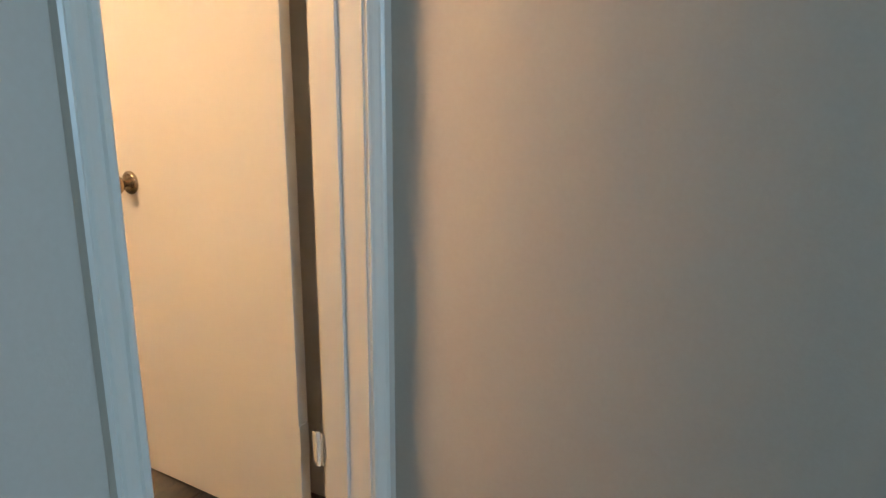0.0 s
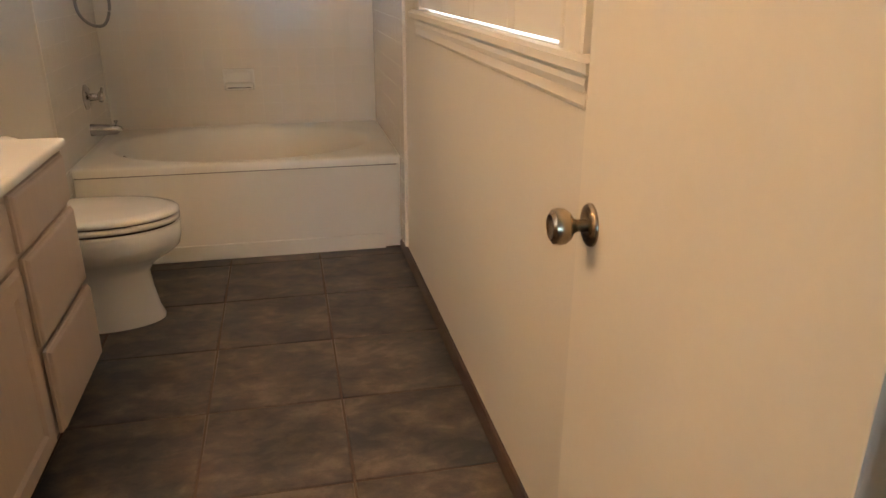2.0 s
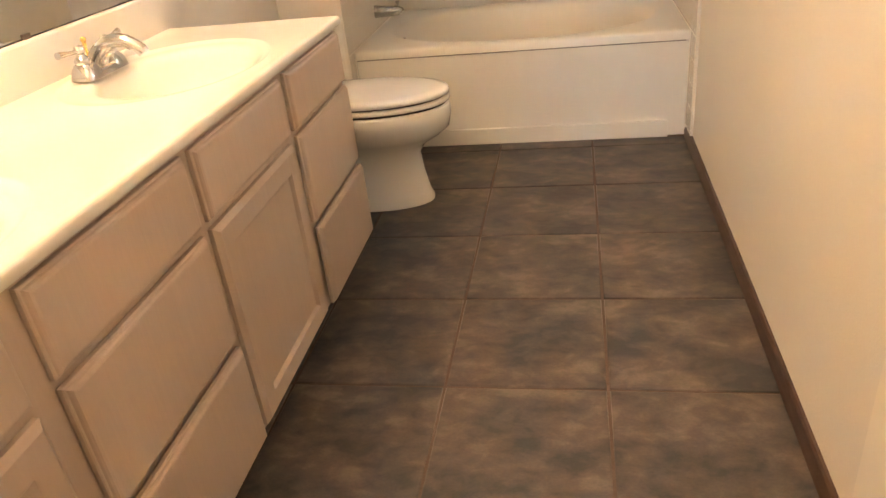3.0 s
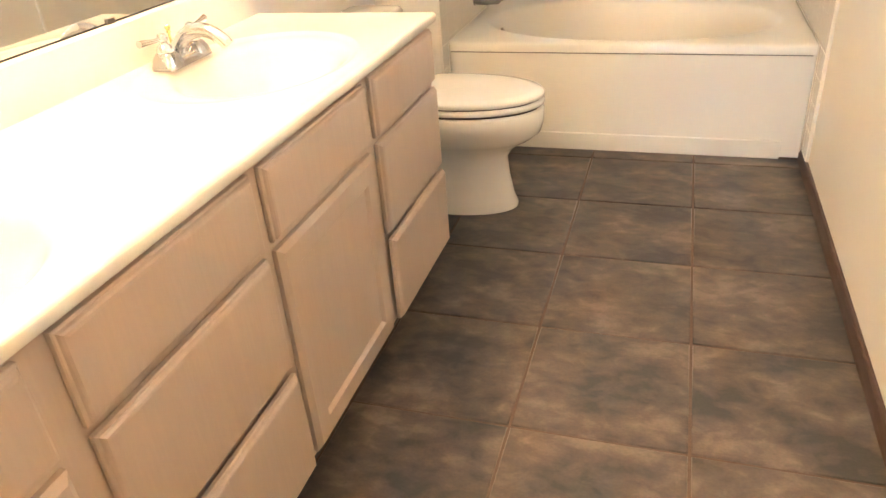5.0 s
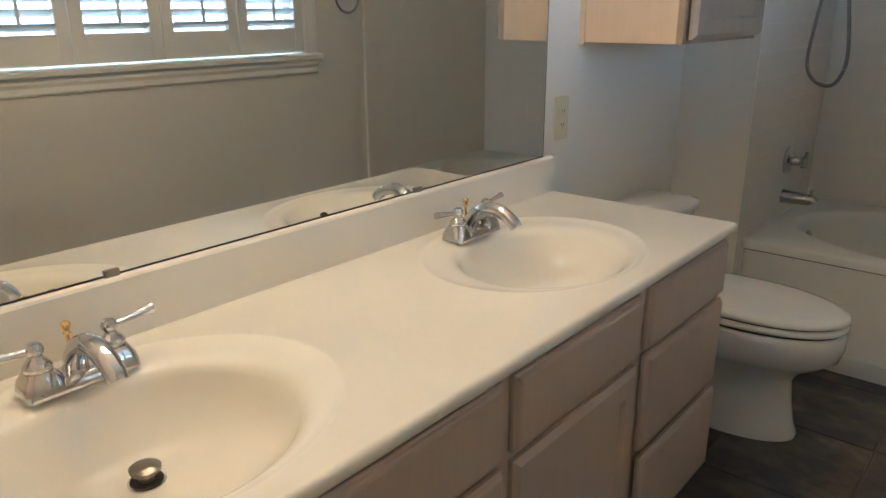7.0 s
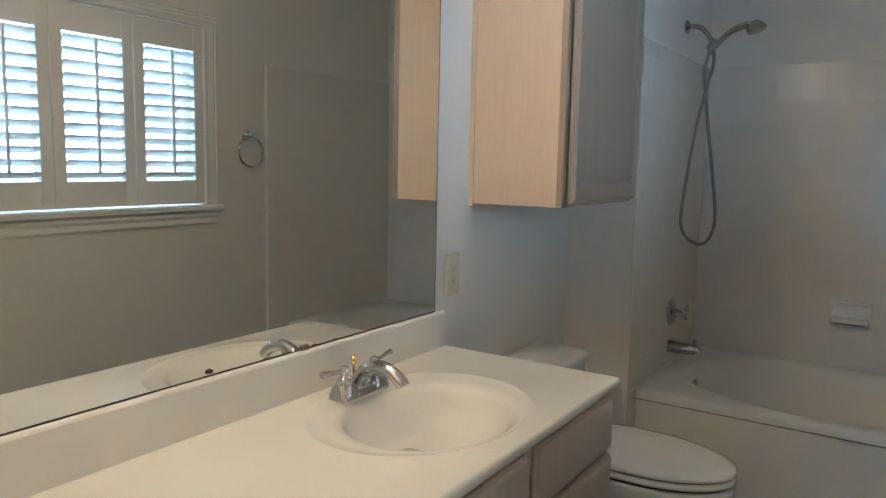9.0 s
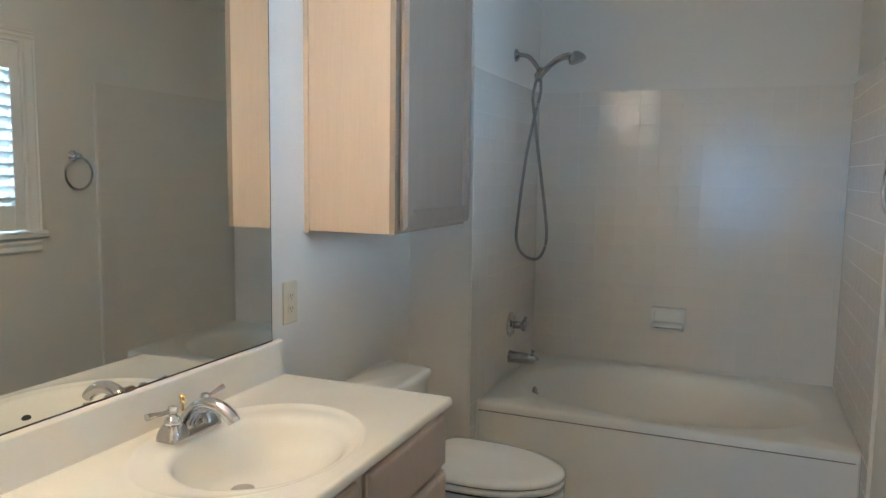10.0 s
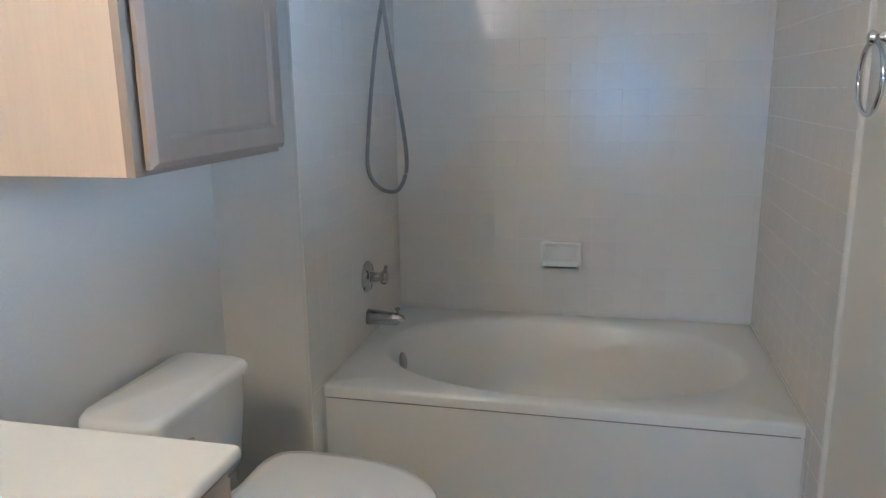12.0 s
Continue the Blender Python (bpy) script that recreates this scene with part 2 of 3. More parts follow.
def tube(points, radius, n=12, bm=None, flat=1.0, up=(0, 0, 1)):
    """A swept tube; radius is a number or a function of the share along it."""
    rings = []
    count = len(points)
    for i, p in enumerate(points):
        d = (points[min(i + 1, count - 1)] - points[max(i - 1, 0)]).normalized()
        ref = Vector(up) if abs(d.dot(Vector(up))) < 0.97 else Vector((0, 1, 0) if abs(d.y) < 0.9 else (1, 0, 0))
        side = d.cross(ref).normalized()
        top = side.cross(d).normalized()
        r = radius(i / (count - 1)) if callable(radius) else radius
        rings.append([p + side * (r * math.cos(2 * math.pi * k / n)) + top * (r * flat * math.sin(2 * math.pi * k / n)) for k in range(n)])
    return loft(rings, bm=bm)


def prism(profile, axis, a, b, bm=None):
    """A flat outline of two coordinates, drawn out from a to b along axis."""
    def put(u, v, w):
        return {"x": (w, u, v), "y": (u, w, v), "z": (u, v, w)}[axis]
    return loft([[put(u, v, a) for u, v in profile], [put(u, v, b) for u, v in profile]], bm=bm)


def panel_front(x0, x1, z0, z1, y0, y1, edge=0.014):
    """A drawer or door front, with a sloping moulded edge all round."""
    def ring(i, y):
        return [(x0 + i, y, z0 + i), (x1 - i, y, z0 + i), (x1 - i, y, z1 - i), (x0 + i, y, z1 - i)]
    d = y1 - y0
    return loft([ring(0, y0), ring(0, y0 + d * 0.42), ring(edge * 0.12, y0 + d * 0.52), ring(edge * 0.30, y0 + d * 0.58), ring(edge * 0.45, y0 + d * 0.78), ring(edge * 0.65, y0 + d * 0.93), ring(edge, y1)])


def framed_front(x0, x1, z0, z1, y0, y1, stile=0.055, sink=0.008):
    """A door with a flat panel let into a moulded frame."""
    def ring(i, y):
        return [(x0 + i, y, z0 + i), (x1 - i, y, z0 + i), (x1 - i, y, z1 - i), (x0 + i, y, z1 - i)]
    d = y1 - y0
    return loft([ring(0, y0), ring(0, y0 + d * 0.5), ring(0.006, y0 + d * 0.75), ring(0.012, y1), ring(stile, y1), ring(stile + 0.005, y1 - sink * 0.5), ring(stile + 0.009, y1 - sink)])


def rounded_rect(x0, x1, y0, y1, r, n=6):
    pts = []
    for cx, cy, a0 in ((x1 - r, y1 - r, 0), (x0 + r, y1 - r, 90), (x0 + r, y0 + r, 180), (x1 - r, y0 + r, 270)):
        for k in range(n + 1):
            a = radians(a0 + 90 * k / n)
            pts.append((cx + r * math.cos(a), cy + r * math.sin(a)))
    return pts


# ---- the structure ----
def structure(name, bm, mat, label, category="wall", smooth=False):
    return tagged(fin(name, bm, mat, smooth=smooth), label, category, kind="structure")


T = 0.12
floor = structure("floor", boxes(((ALC_B - T, -T, -0.10), (3.10, WIDE + T, -0.004))), GROUT, "brown grout bed under slate-look floor tiles", "floor")
structure("floor_hall", boxes(((3.10, HALL_Y0 - T, -0.10), (HALL_X + T, HALL_Y1 + T, 0.004))), CARPET, "beige carpet of the hall outside the bathroom", "floor")
structure("ceiling", boxes(((ALC_B - T, -T, HIGH), (DOOR_OUT, WIDE + T, HIGH + 0.1)), ((DOOR_OUT, HALL_Y0 - T, HIGH), (HALL_X + T, HALL_Y1 + T, HIGH + 0.1))), CEIL, "off-white textured ceiling", "ceiling")
structure("wall_vanity", boxes(((WING, -T, 0), (DOOR_IN, 0, HIGH))), PAINT, "cream painted wall behind mirror and toilet")
wall_left = structure("wall_tub_plumbing", boxes(((ALC_B - T, -T, 0), (WING, ALC_L - 0.006, HIGH))), PAINT, "cream painted short wall at the tub's plumbing end")
wall_back = structure("wall_tub_back", boxes(((ALC_B - T, ALC_L - 0.006, 0), (ALC_B - 0.006, WIDE, HIGH))), PAINT, "cream painted wall behind the tub, tiled below")
wall_right = structure("wall_window", boxes(((ALC_B - T, WIDE, 0), (WIN_X0, WIDE + T, HIGH)), ((WIN_X1, WIDE, 0), (DOOR_OUT, WIDE + T, HIGH)), ((WIN_X0, WIDE, 0), (WIN_X1, WIDE + T, WIN_Z0)), ((WIN_X0, WIDE, WIN_Z1), (WIN_X1, WIDE + T, HIGH))), PAINT, "cream painted wall with a shuttered window")
structure("wall_door", boxes(((DOOR_IN, -T, 0), (DOOR_OUT, JAMB_L - 0.02, HIGH)), ((DOOR_IN, JAMB_R + 0.02, 0), (DOOR_OUT, WIDE, HIGH)), ((DOOR_IN, JAMB_L - 0.02, 2.05), (DOOR_OUT, JAMB_R + 0.02, HIGH))), HALL_PAINT, "painted wall with the bathroom doorway")
structure("wall_hall_side", boxes(((DOOR_OUT, HALL_Y1, 0), (HALL_X + T, HALL_Y1 + T, HIGH))), HALL_PAINT, "plain grey-beige painted hall wall beside the doorway")
structure("wall_hall_far", boxes(((DOOR_OUT, HALL_Y0 - T, 0), (HALL_X + T, HALL_Y0, HIGH))), HALL_PAINT, "plain painted hall wall")
structure("wall_hall_inner", boxes(((DOOR_IN, HALL_Y0 - T, 0), (DOOR_OUT, -T, HIGH))), HALL_PAINT, "plain painted hall wall")
structure("wall_hall_end", boxes(((HALL_X, HALL_Y0, 0), (HALL_X + T, HALL_Y1, HIGH))), HALL_PAINT, "plain painted wall at the hall's end")

# doorway lining and casing
STOP = 3.118
lining = boxes(((DOOR_IN - 0.004, JAMB_R, 0), (DOOR_OUT + 0.004, JAMB_R + 0.02, 2.05)), ((DOOR_IN - 0.004, JAMB_L - 0.02, 0), (DOOR_OUT + 0.004, JAMB_L, 2.05)), ((DOOR_IN - 0.004, JAMB_L, 2.03), (DOOR_OUT + 0.004, JAMB_R, 2.05)))
structure("trim_door_stop", boxes(((DOOR_IN + 0.012, JAMB_R - 0.011, 0), (STOP, JAMB_R - 0.0002, 2.03)), ((DOOR_IN + 0.012, JAMB_L + 0.0002, 0), (STOP, JAMB_L + 0.011, 2.03)), bevel=0.0015), GLOSS_PAINT, "white gloss painted door stop", "door stop")
structure("trim_jamb", lining, GLOSS_PAINT, "white gloss painted door jamb lining", "door jamb")


def casing_profile(w):
    """Colonial casing: distance from the opening, thickness."""
    return [(0, 0), (0, 0.013), (0.005, 0.015), (0.015, 0.015), (0.019, 0.011), (0.026, 0.012), (w - 0.026, 0.016), (w - 0.018, 0.017), (w - 0.013, 0.014), (w - 0.006, 0.019), (w, 0.017), (w, 0)]


CW = 0.066
for side, edge in ((1, JAMB_R + 0.006), (-1, JAMB_L - 0.006)):
    structure("trim_casing_hall", prism([(DOOR_OUT + d, edge + side * u) for u, d in casing_profile(CW)], "z", 0, 2.036), GLOSS_PAINT, "white moulded door casing on the hall side", "door casing")
structure("trim_casing_head", prism([(DOOR_OUT + d, 2.036 + u) for u, d in casing_profile(CW)], "y", JAMB_L - CW, JAMB_R + CW), GLOSS_PAINT, "white moulded door casing over the doorway", "door casing")
structure("trim_casing_room", prism([(DOOR_IN - d, JAMB_L - 0.006 - u) for u, d in casing_profile(0.057)], "z", 0, 2.036), GLOSS_PAINT, "white moulded door casing inside the bathroom", "door casing")

# dark baseboard along the window wall
structure("baseboard", prism([(WIDE, 0), (WIDE - 0.016, 0), (WIDE - 0.014, 0.010), (WIDE - 0.010, 0.040), (WIDE - 0.006, 0.048), (WIDE, 0.050)], "x", 0.012, DOOR_IN), BASE, "dark brown low baseboard along the window wall", "baseboard")
structure("baseboard_wing", prism([(WING, 0), (WING + 0.014, 0), (WING + 0.010, 0.045), (WING, 0.050)], "y", 0.0, ALC_L), BASE, "dark brown low baseboard at the short wall", "baseboard")

# the open door
door = tagged(thing("door_1", "cream painted flush door, open against the window wall", "door", kind="structure", at=(2.965, 1.597, 0)), kind="structure")
door.rotation_euler.z = radians(-3.7)
DW = 0.638


part("door_leaf", add_box(bmesh.new(), (-DW, 0.0, 0.014), (0, 0.035, 2.025), 0.0025), DOOR_PAINT, door)
SPIN_IN = pose(-DW + 0.060, 0.0, 0.915, 90, 0, 0)
SPIN_OUT = pose(-DW + 0.060, 0.035, 0.915, -90, 0, 0)
for spin in (SPIN_IN, SPIN_OUT):
    knob = part("door_knob", lathe([(0.010, 0.004), (0.0095, 0.022), (0.012, 0.028), (0.021, 0.033), (0.0265, 0.041), (0.0275, 0.050), (0.0255, 0.058), (0.019, 0.0625), (0.017, 0.0615), (0.008, 0.0605)], 32, spin), BRONZE, door, "antique brass round door knob", smooth=40)
    part("rosette", lathe([(0.0325, 0.0), (0.0325, 0.003), (0.030, 0.007), (0.022, 0.010), (0.012, 0.011)], 36, spin), BRONZE, knob, smooth=40)
part("latch_plate", boxes(((-DW - 0.0015, 0.006, 0.885), (-DW + 0.002, 0.029, 0.945))), BRONZE, door)
for hz in (0.252, 1.80):
    hinge = part("hinge", lathe([(0.004, -0.004), (0.0065, 0), (0.0065, 0.088), (0.004, 0.092)], 12, Matrix.Translation((0.062, 0.000, hz))), GLOSS_PAINT, door, "painted steel butt hinge", smooth=40)
    part("hinge_leaf", boxes(((0.0, 0.001, hz), (0.0022, 0.033, hz + 0.088)), ((0.044, 0.001, hz), (0.058, 0.003, hz + 0.088))), GLOSS_PAINT, hinge)
    part("hinge_leaf", boxes(((0.066, 0.000, hz), (0.078, 0.0022, hz + 0.088))), GLOSS_PAINT, hinge)

# window: casing, sill, apron, frame, panes
window = thing("window_1", "white window frame with sill behind plantation shutters", "window", kind="structure", at=(1.28, WIDE, 1.5))


def here(parent, bm):
    bmesh.ops.transform(bm, matrix=Matrix.Translation(-Vector(parent.location)), verts=bm.verts)
    return bm


WC = 0.072
for side, edge in ((-1, WIN_X0), (1, WIN_X1)):
    wide = WC if side < 0 else 0.125
    part("window_casing", here(window, prism([(edge + side * u, WIDE - d) for u, d in casing_profile(wide)], "z", WIN_Z0, WIN_Z1 + 0.01)), GLOSS_PAINT, window)
part("window_casing", here(window, prism([(WIDE - d, WIN_Z1 + 0.008 + u) for u, d in casing_profile(WC - 0.02)], "x", WIN_X0 - WC, WIN_X1 + 0.125)), GLOSS_PAINT, window)
SX0, SX1 = WIN_X0 - WC - 0.014, 2.205
part("window_sill", here(window, prism([(WIDE + 0.10, 1.102), (WIDE - 0.030, 1.102), (WIDE - 0.038, 1.107), (WIDE - 0.040, 1.124), (WIDE - 0.036, 1.124), (WIDE - 0.028, 1.131), (WIDE + 0.10, 1.131)], "x", SX0, SX1)), GLOSS_PAINT, window)
part("sill_apron", here(window, prism([(WIDE, 1.0380), (WIDE - 0.010, 1.0380), (WIDE - 0.014, 1.0460), (WIDE - 0.012, 1.0660), (WIDE - 0.018, 1.0810), (WIDE - 0.016, 1.0920), (WIDE - 0.022, 1.1015), (WIDE, 1.1015)], "x", SX0 + 0.02, 2.152)), GLOSS_PAINT, window)
FY0, FY1 = WIDE + 0.085, WIDE + 0.118
sash = boxes(((WIN_X0, FY0, WIN_Z0), (WIN_X0 + 0.045, FY1, WIN_Z1)), ((WIN_X1 - 0.045, FY0, WIN_Z0), (WIN_X1, FY1, WIN_Z1)), ((WIN_X0 + 0.045, FY0, WIN_Z0), (WIN_X1 - 0.045, FY1, WIN_Z0 + 0.045)), ((WIN_X0 + 0.045, FY0, WIN_Z1 - 0.045), (WIN_X1 - 0.045, FY1, WIN_Z1)), ((1.265, FY0, WIN_Z0 + 0.045), (1.300, FY1, WIN_Z1 - 0.045)))
part("window_frame", here(window, sash), SHUTTER, window)
for a, b in ((WIN_X0 + 0.045, 1.265), (1.300, WIN_X1 - 0.045)):
    pane = part("pane", here(window, boxes(((a, FY0 + 0.012, WIN_Z0 + 0.045), (b, FY0 + 0.016, WIN_Z1 - 0.045)))), GLASS, window)
    pane.visible_shadow = False
structure("backdrop", boxes(((-3.5, WIDE + 2.6, 0.9), (6.5, WIDE + 2.65, 3.6))), SKYCARD, "bright overexposed daylight outside the window", "backdrop")

# plantation shutters, four panels hung between the jambs
PITCH = (WIN_X1 - WIN_X0) / 4
LZ0, LZ1 = 1.250, 1.850
for i in range(4):
    x0 = WIN_X0 + i * PITCH + 0.002
    x1 = x0 + PITCH - 0.004
    sh = thing("plantation_shutter", "white plantation shutter panel with tilted open louvers", "shutter", "shutters in the window", at=((x0 + x1) / 2, WIDE + 0.02, 1.56))
    SY0, SY1 = WIDE - 0.004, WIDE + 0.024
    ST = 0.050
    for a, b in ((x0, x0 + ST), (x1 - ST, x1)):
        part("stile", here(sh, add_box(bmesh.new(), (a, SY0, WIN_Z0 + 0.009), (b, SY1, WIN_Z1 - 0.005), 0.002)), SHUTTER, sh)
    for a, b in ((WIN_Z0 + 0.009, LZ0), (LZ1, WIN_Z1 - 0.005)):
        part("rail", here(sh, add_box(bmesh.new(), (x0 + ST, SY0 + 0.001, a), (x1 - ST, SY1 - 0.001, b), 0.002)), SHUTTER, sh)
    step = (LZ1 - LZ0) / 12
    for k in range(12):
        zc = LZ0 + step * (k + 0.5)
        prof = []
        for q in range(14):
            a = 2 * math.pi * q / 14
            u, v = 0.031 * math.cos(a), 0.0050 * math.sin(a)
            ca, sa = math.cos(radians(-27)), math.sin(radians(-27))
            prof.append((WIDE + 0.010 + u * ca - v * sa, zc + u * sa + v * ca))
        part("louver", here(sh, prism(prof, "x", x0 + ST + 0.001, x1 - ST - 0.001)), SHUTTER, sh, smooth=50)
    part("tilt_rod", here(sh, add_box(bmesh.new(), ((x0 + x1) / 2 - 0.006, WIDE - 0.030, LZ0 + 0.030), ((x0 + x1) / 2 + 0.006, WIDE - 0.018, LZ1 - 0.012), 0.002)), SHUTTER, sh)

# ---- the tub ----
RIM = 0.458
tub = thing("bathtub", "white built-in bathtub with an oval basin and plain apron", "bathtub", at=(-0.42, 1.0, 0))


def rect_ring(x0, x1, y0, y1, z, n=32):
    pts = []
    for (ax, ay), (bx, by) in (((x1, y0), (x1, y1)), ((x1, y1), (x0, y1)), ((x0, y1), (x0, y0)), ((x0, y0), (x1, y0))):
        for k in range(n):
            u = k / n
            pts.append((ax + (bx - ax) * u, ay + (by - ay) * u, z))
    return pts


def oval_like(ring, cx, cy, ax, ay, z, power=2.0):
    out = []
    for x, y, _ in ring:
        a = math.atan2((y - cy) / ay, (x - cx) / ax)
        c, s = math.cos(a), math.sin(a)
        k = (abs(c) ** power + abs(s) ** power) ** (-1 / power)
        out.append((cx + ax * k * c, cy + ay * k * s, z))
    return out


X0, X1, Y0, Y1 = ALC_B + 0.002, 0.012, ALC_L + 0.002, ALC_R - 0.002
outer = rect_ring(X0 + 0.002, X1 - 0.012, Y0 + 0.001, Y1 - 0.001, RIM)
cx, cy = -0.440, 0.990
rings = [rect_ring(X0 + 0.02, X1 - 0.02, Y0, Y1, 0.4165), rect_ring(X0, X1, Y0, Y1, 0.4185), rect_ring(X0, X1, Y0, Y1, RIM - 0.013), rect_ring(X0, X1 - 0.004, Y0, Y1, RIM - 0.004), outer]
for ax, ay, z, pw in ((0.412, 0.645, RIM - 0.0005, 2.1), (0.403, 0.636, RIM - 0.003, 2.1), (0.393, 0.624, RIM - 0.010, 2.1), (0.382, 0.610, RIM - 0.026, 2.1), (0.352, 0.572, 0.33, 2.2), (0.305, 0.515, 0.20, 2.4), (0.275, 0.480, 0.125, 2.4), (0.21, 0.41, 0.098, 2.3), (0.05, 0.10, 0.092, 2.0)):
    rings.append(oval_like(outer, cx, cy, ax, ay, z, pw))
part("tub_basin", here(tub, loft(rings, cap_start=False)), ACRYLIC, tub, smooth=50)
part("apron", here(tub, boxes(((-0.02, Y0, 0.004), (0.008, Y1, 0.4130)))), ACRYLIC, tub)
part("apron_trim", here(tub, add_box(bmesh.new(), (0.008, Y0, 0.0), (0.021, 1.640, 0.074), 0.003)), ACRYLIC, tub, "white base strip along the apron")
part("rim_joint", here(tub, boxes(((-0.002, Y0 + 0.003, 0.4134), (0.0088, Y1 - 0.012, 0.4156)))), SHADOW_GAP, tub, "thin grey strip painting the shade in the joint under the rim")
part("overflow_plate", here(tub, lathe([(0.036, 0), (0.036, 0.004), (0.030, 0.008), (0.006, 0.009)], 28, pose(-0.440, 0.408, 0.374, -80, 0, 0))), AGED_CHROME, tub, "dull chrome overflow plate", smooth=40)
part("tub_drain", here(tub, lathe([(0.030, 0), (0.030, 0.004), (0.006, 0.006)], 24, pose(-0.440, 0.66, 0.098, 0, 0, 0))), CHROME, tub, "chrome drain", smooth=40)

# ---- wall plumbing at the tub ----
valve = thing("shower_valve", "chrome tub and shower valve with round plate", "shower valve", at=(-0.445, ALC_L, 0.700))
SIDE = pose(0, 0, 0, -90, 0, 0)
part("escutcheon", lathe([(0.060, 0), (0.060, 0.004), (0.052, 0.011), (0.030, 0.016), (0.026, 0.020)], 36, SIDE), AGED_CHROME, valve, smooth=40)
part("stem", lathe([(0.019, 0.015), (0.017, 0.045), (0.012, 0.060)], 20, SIDE), AGED_CHROME, valve, smooth=40)
bm = lathe([(0.010, 0.052), (0.024, 0.058), (0.028, 0.068), (0.024, 0.080), (0.008, 0.084)], 24, SIDE)
tube([Vector((0, 0.070, -0.004)), Vector((0, 0.072, 0.020)), Vector((0, 0.078, 0.046))], lambda u: 0.009 - 0.002 * u, 10, bm)
part("handle", bm, AGED_CHROME, valve, smooth=40)
spout = thing("tub_spout", "chrome tub spout with diverter knob", "tub spout", at=(-0.445, ALC_L, 0.543))
part("spout_body", tube([Vector((0, u, z)) for u, z in ((0, 0), (0.012, 0), (0.05, -0.001), (0.09, -0.002), (0.118, -0.003), (0.126, -0.006), (0.130, -0.012))], lambda u: 0.031 - 0.012 * u, 20), AGED_CHROME, spout, smooth=40)
part("diverter", lathe([(0.005, 0), (0.005, 0.022), (0.009, 0.024), (0.009, 0.032), (0.004, 0.034)], 14, pose(0, 0.116, 0.010)), AGED_CHROME, spout, smooth=40)

shower = thing("hand_shower", "chrome hand shower on a wall arm with a looped hose", "shower head", at=(-0.435, ALC_L, 1.967))
part("flange", lathe([(0.030, 0), (0.030, 0.004), (0.016, 0.016), (0.011, 0.018)], 28, SIDE), AGED_CHROME, shower, smooth=40)
part("shower_arm", tube(smooth_path([(0, 0.0, 0), (0, 0.035, 0.0), (0, 0.065, -0.012), (0, 0.095, -0.045), (0.0, 0.112, -0.072)]), 0.0105, 14), AGED_CHROME, shower, smooth=40)
bm = lathe([(0.013, -0.028), (0.019, -0.022), (0.019, 0.022), (0.013, 0.028)], 20, pose(0.0, 0.118, -0.086, -40, 0, 0))
part("bracket", bm, AGED_CHROME, shower, smooth=40)
grip = smooth_path([(0.002, 0.100, -0.118), (0.002, 0.128, -0.088), (0.002, 0.165, -0.050), (0.002, 0.210, -0.022), (0.002, 0.255, -0.012)])
part("handle_wand", tube(grip, lambda u: 0.0115 + 0.004 * u, 14), AGED_CHROME, shower, smooth=40)
part("spray_head", lathe([(0.014, -0.030), (0.028, -0.018), (0.040, 0.000), (0.041, 0.012), (0.034, 0.018), (0.006, 0.019)], 30, pose(0.002, 0.285, -0.026, 200, 0, 0)), AGED_CHROME, shower, smooth=40)
loop = smooth_path([(0.004, 0.102, -0.115), (0.006, 0.088, -0.19), (0.008, 0.098, -0.28), (0.010, 0.118, -0.42), (0.012, 0.148, -0.62), (0.014, 0.172, -0.80), (0.016, 0.166, -0.885), (0.018, 0.132, -0.938), (0.018, 0.070, -0.926), (0.016, 0.030, -0.860), (0.014, 0.036, -0.72), (0.012, 0.066, -0.46), (0.010, 0.100, -0.28), (0.006, 0.124, -0.17), (0.002, 0.119, -0.100)], 10)
part("hose", tube(loop, lambda u: 0.0068 + (0.0006 if int(u * 420) % 2 else 0.0), 10), HOSE, shower, "ribbed steel hose", smooth=30)

dish = thing("soap_dish", "white ceramic soap dish set in the tile", "soap dish", at=(ALC_B, 0.966, 0.712))
def dish_ring(h, w, x, dz=0.0):
    return [(x, a, b + dz) for a, b in rounded_rect(-w, w, -h, h, 0.012, 4)]
part("dish_body", loft([dish_ring(0.056, 0.084, 0.0), dish_ring(0.056, 0.084, 0.009), dish_ring(0.050, 0.078, 0.014), dish_ring(0.042, 0.070, 0.012), dish_ring(0.036, 0.062, 0.003)]), PORCELAIN, dish, smooth=40)
part("tray", loft([[(x, a, b) for a, b in rounded_rect(-w, w, z0, z1, 0.008, 3)] for x, w, z0, z1 in ((0.004, 0.076, -0.056, -0.016), (0.030, 0.078, -0.056, -0.022), (0.046, 0.074, -0.052, -0.030), (0.050, 0.064, -0.046, -0.036))]), PORCELAIN, dish, smooth=40)

# ---- vanity ----
VX0, VX1 = 1.060, DOOR_IN - 0.002
vanity = thing("vanity_cabinet", "pickled oak double vanity cabinet with drawers and doors", "vanity", at=(2.03, 0.28, 0))
FF = 0.545
part("face_frame", here(vanity, boxes(((VX0, FF - 0.018, 0.095), (VX1, FF, 0.7835)))), PICKLED, vanity)
part("end_panel", here(vanity, boxes(((VX0, 0.004, 0.0), (VX0 + 0.016, FF - 0.09, 0.7835)), ((VX0, FF - 0.09, 0.095), (VX0 + 0.016, FF - 0.018, 0.7835)))), PICKLED, vanity)
part("bottom_board", here(vanity, boxes(((VX0 + 0.016, 0.004, 0.095), (VX1, FF - 0.018, 0.111)))), PICKLED, vanity)
part("toe_kick", here(vanity, boxes(((VX0 + 0.016, FF - 0.09, 0.0), (VX1, FF - 0.075, 0.095)))), PICKLED, vanity)
D1 = FF + 0.020
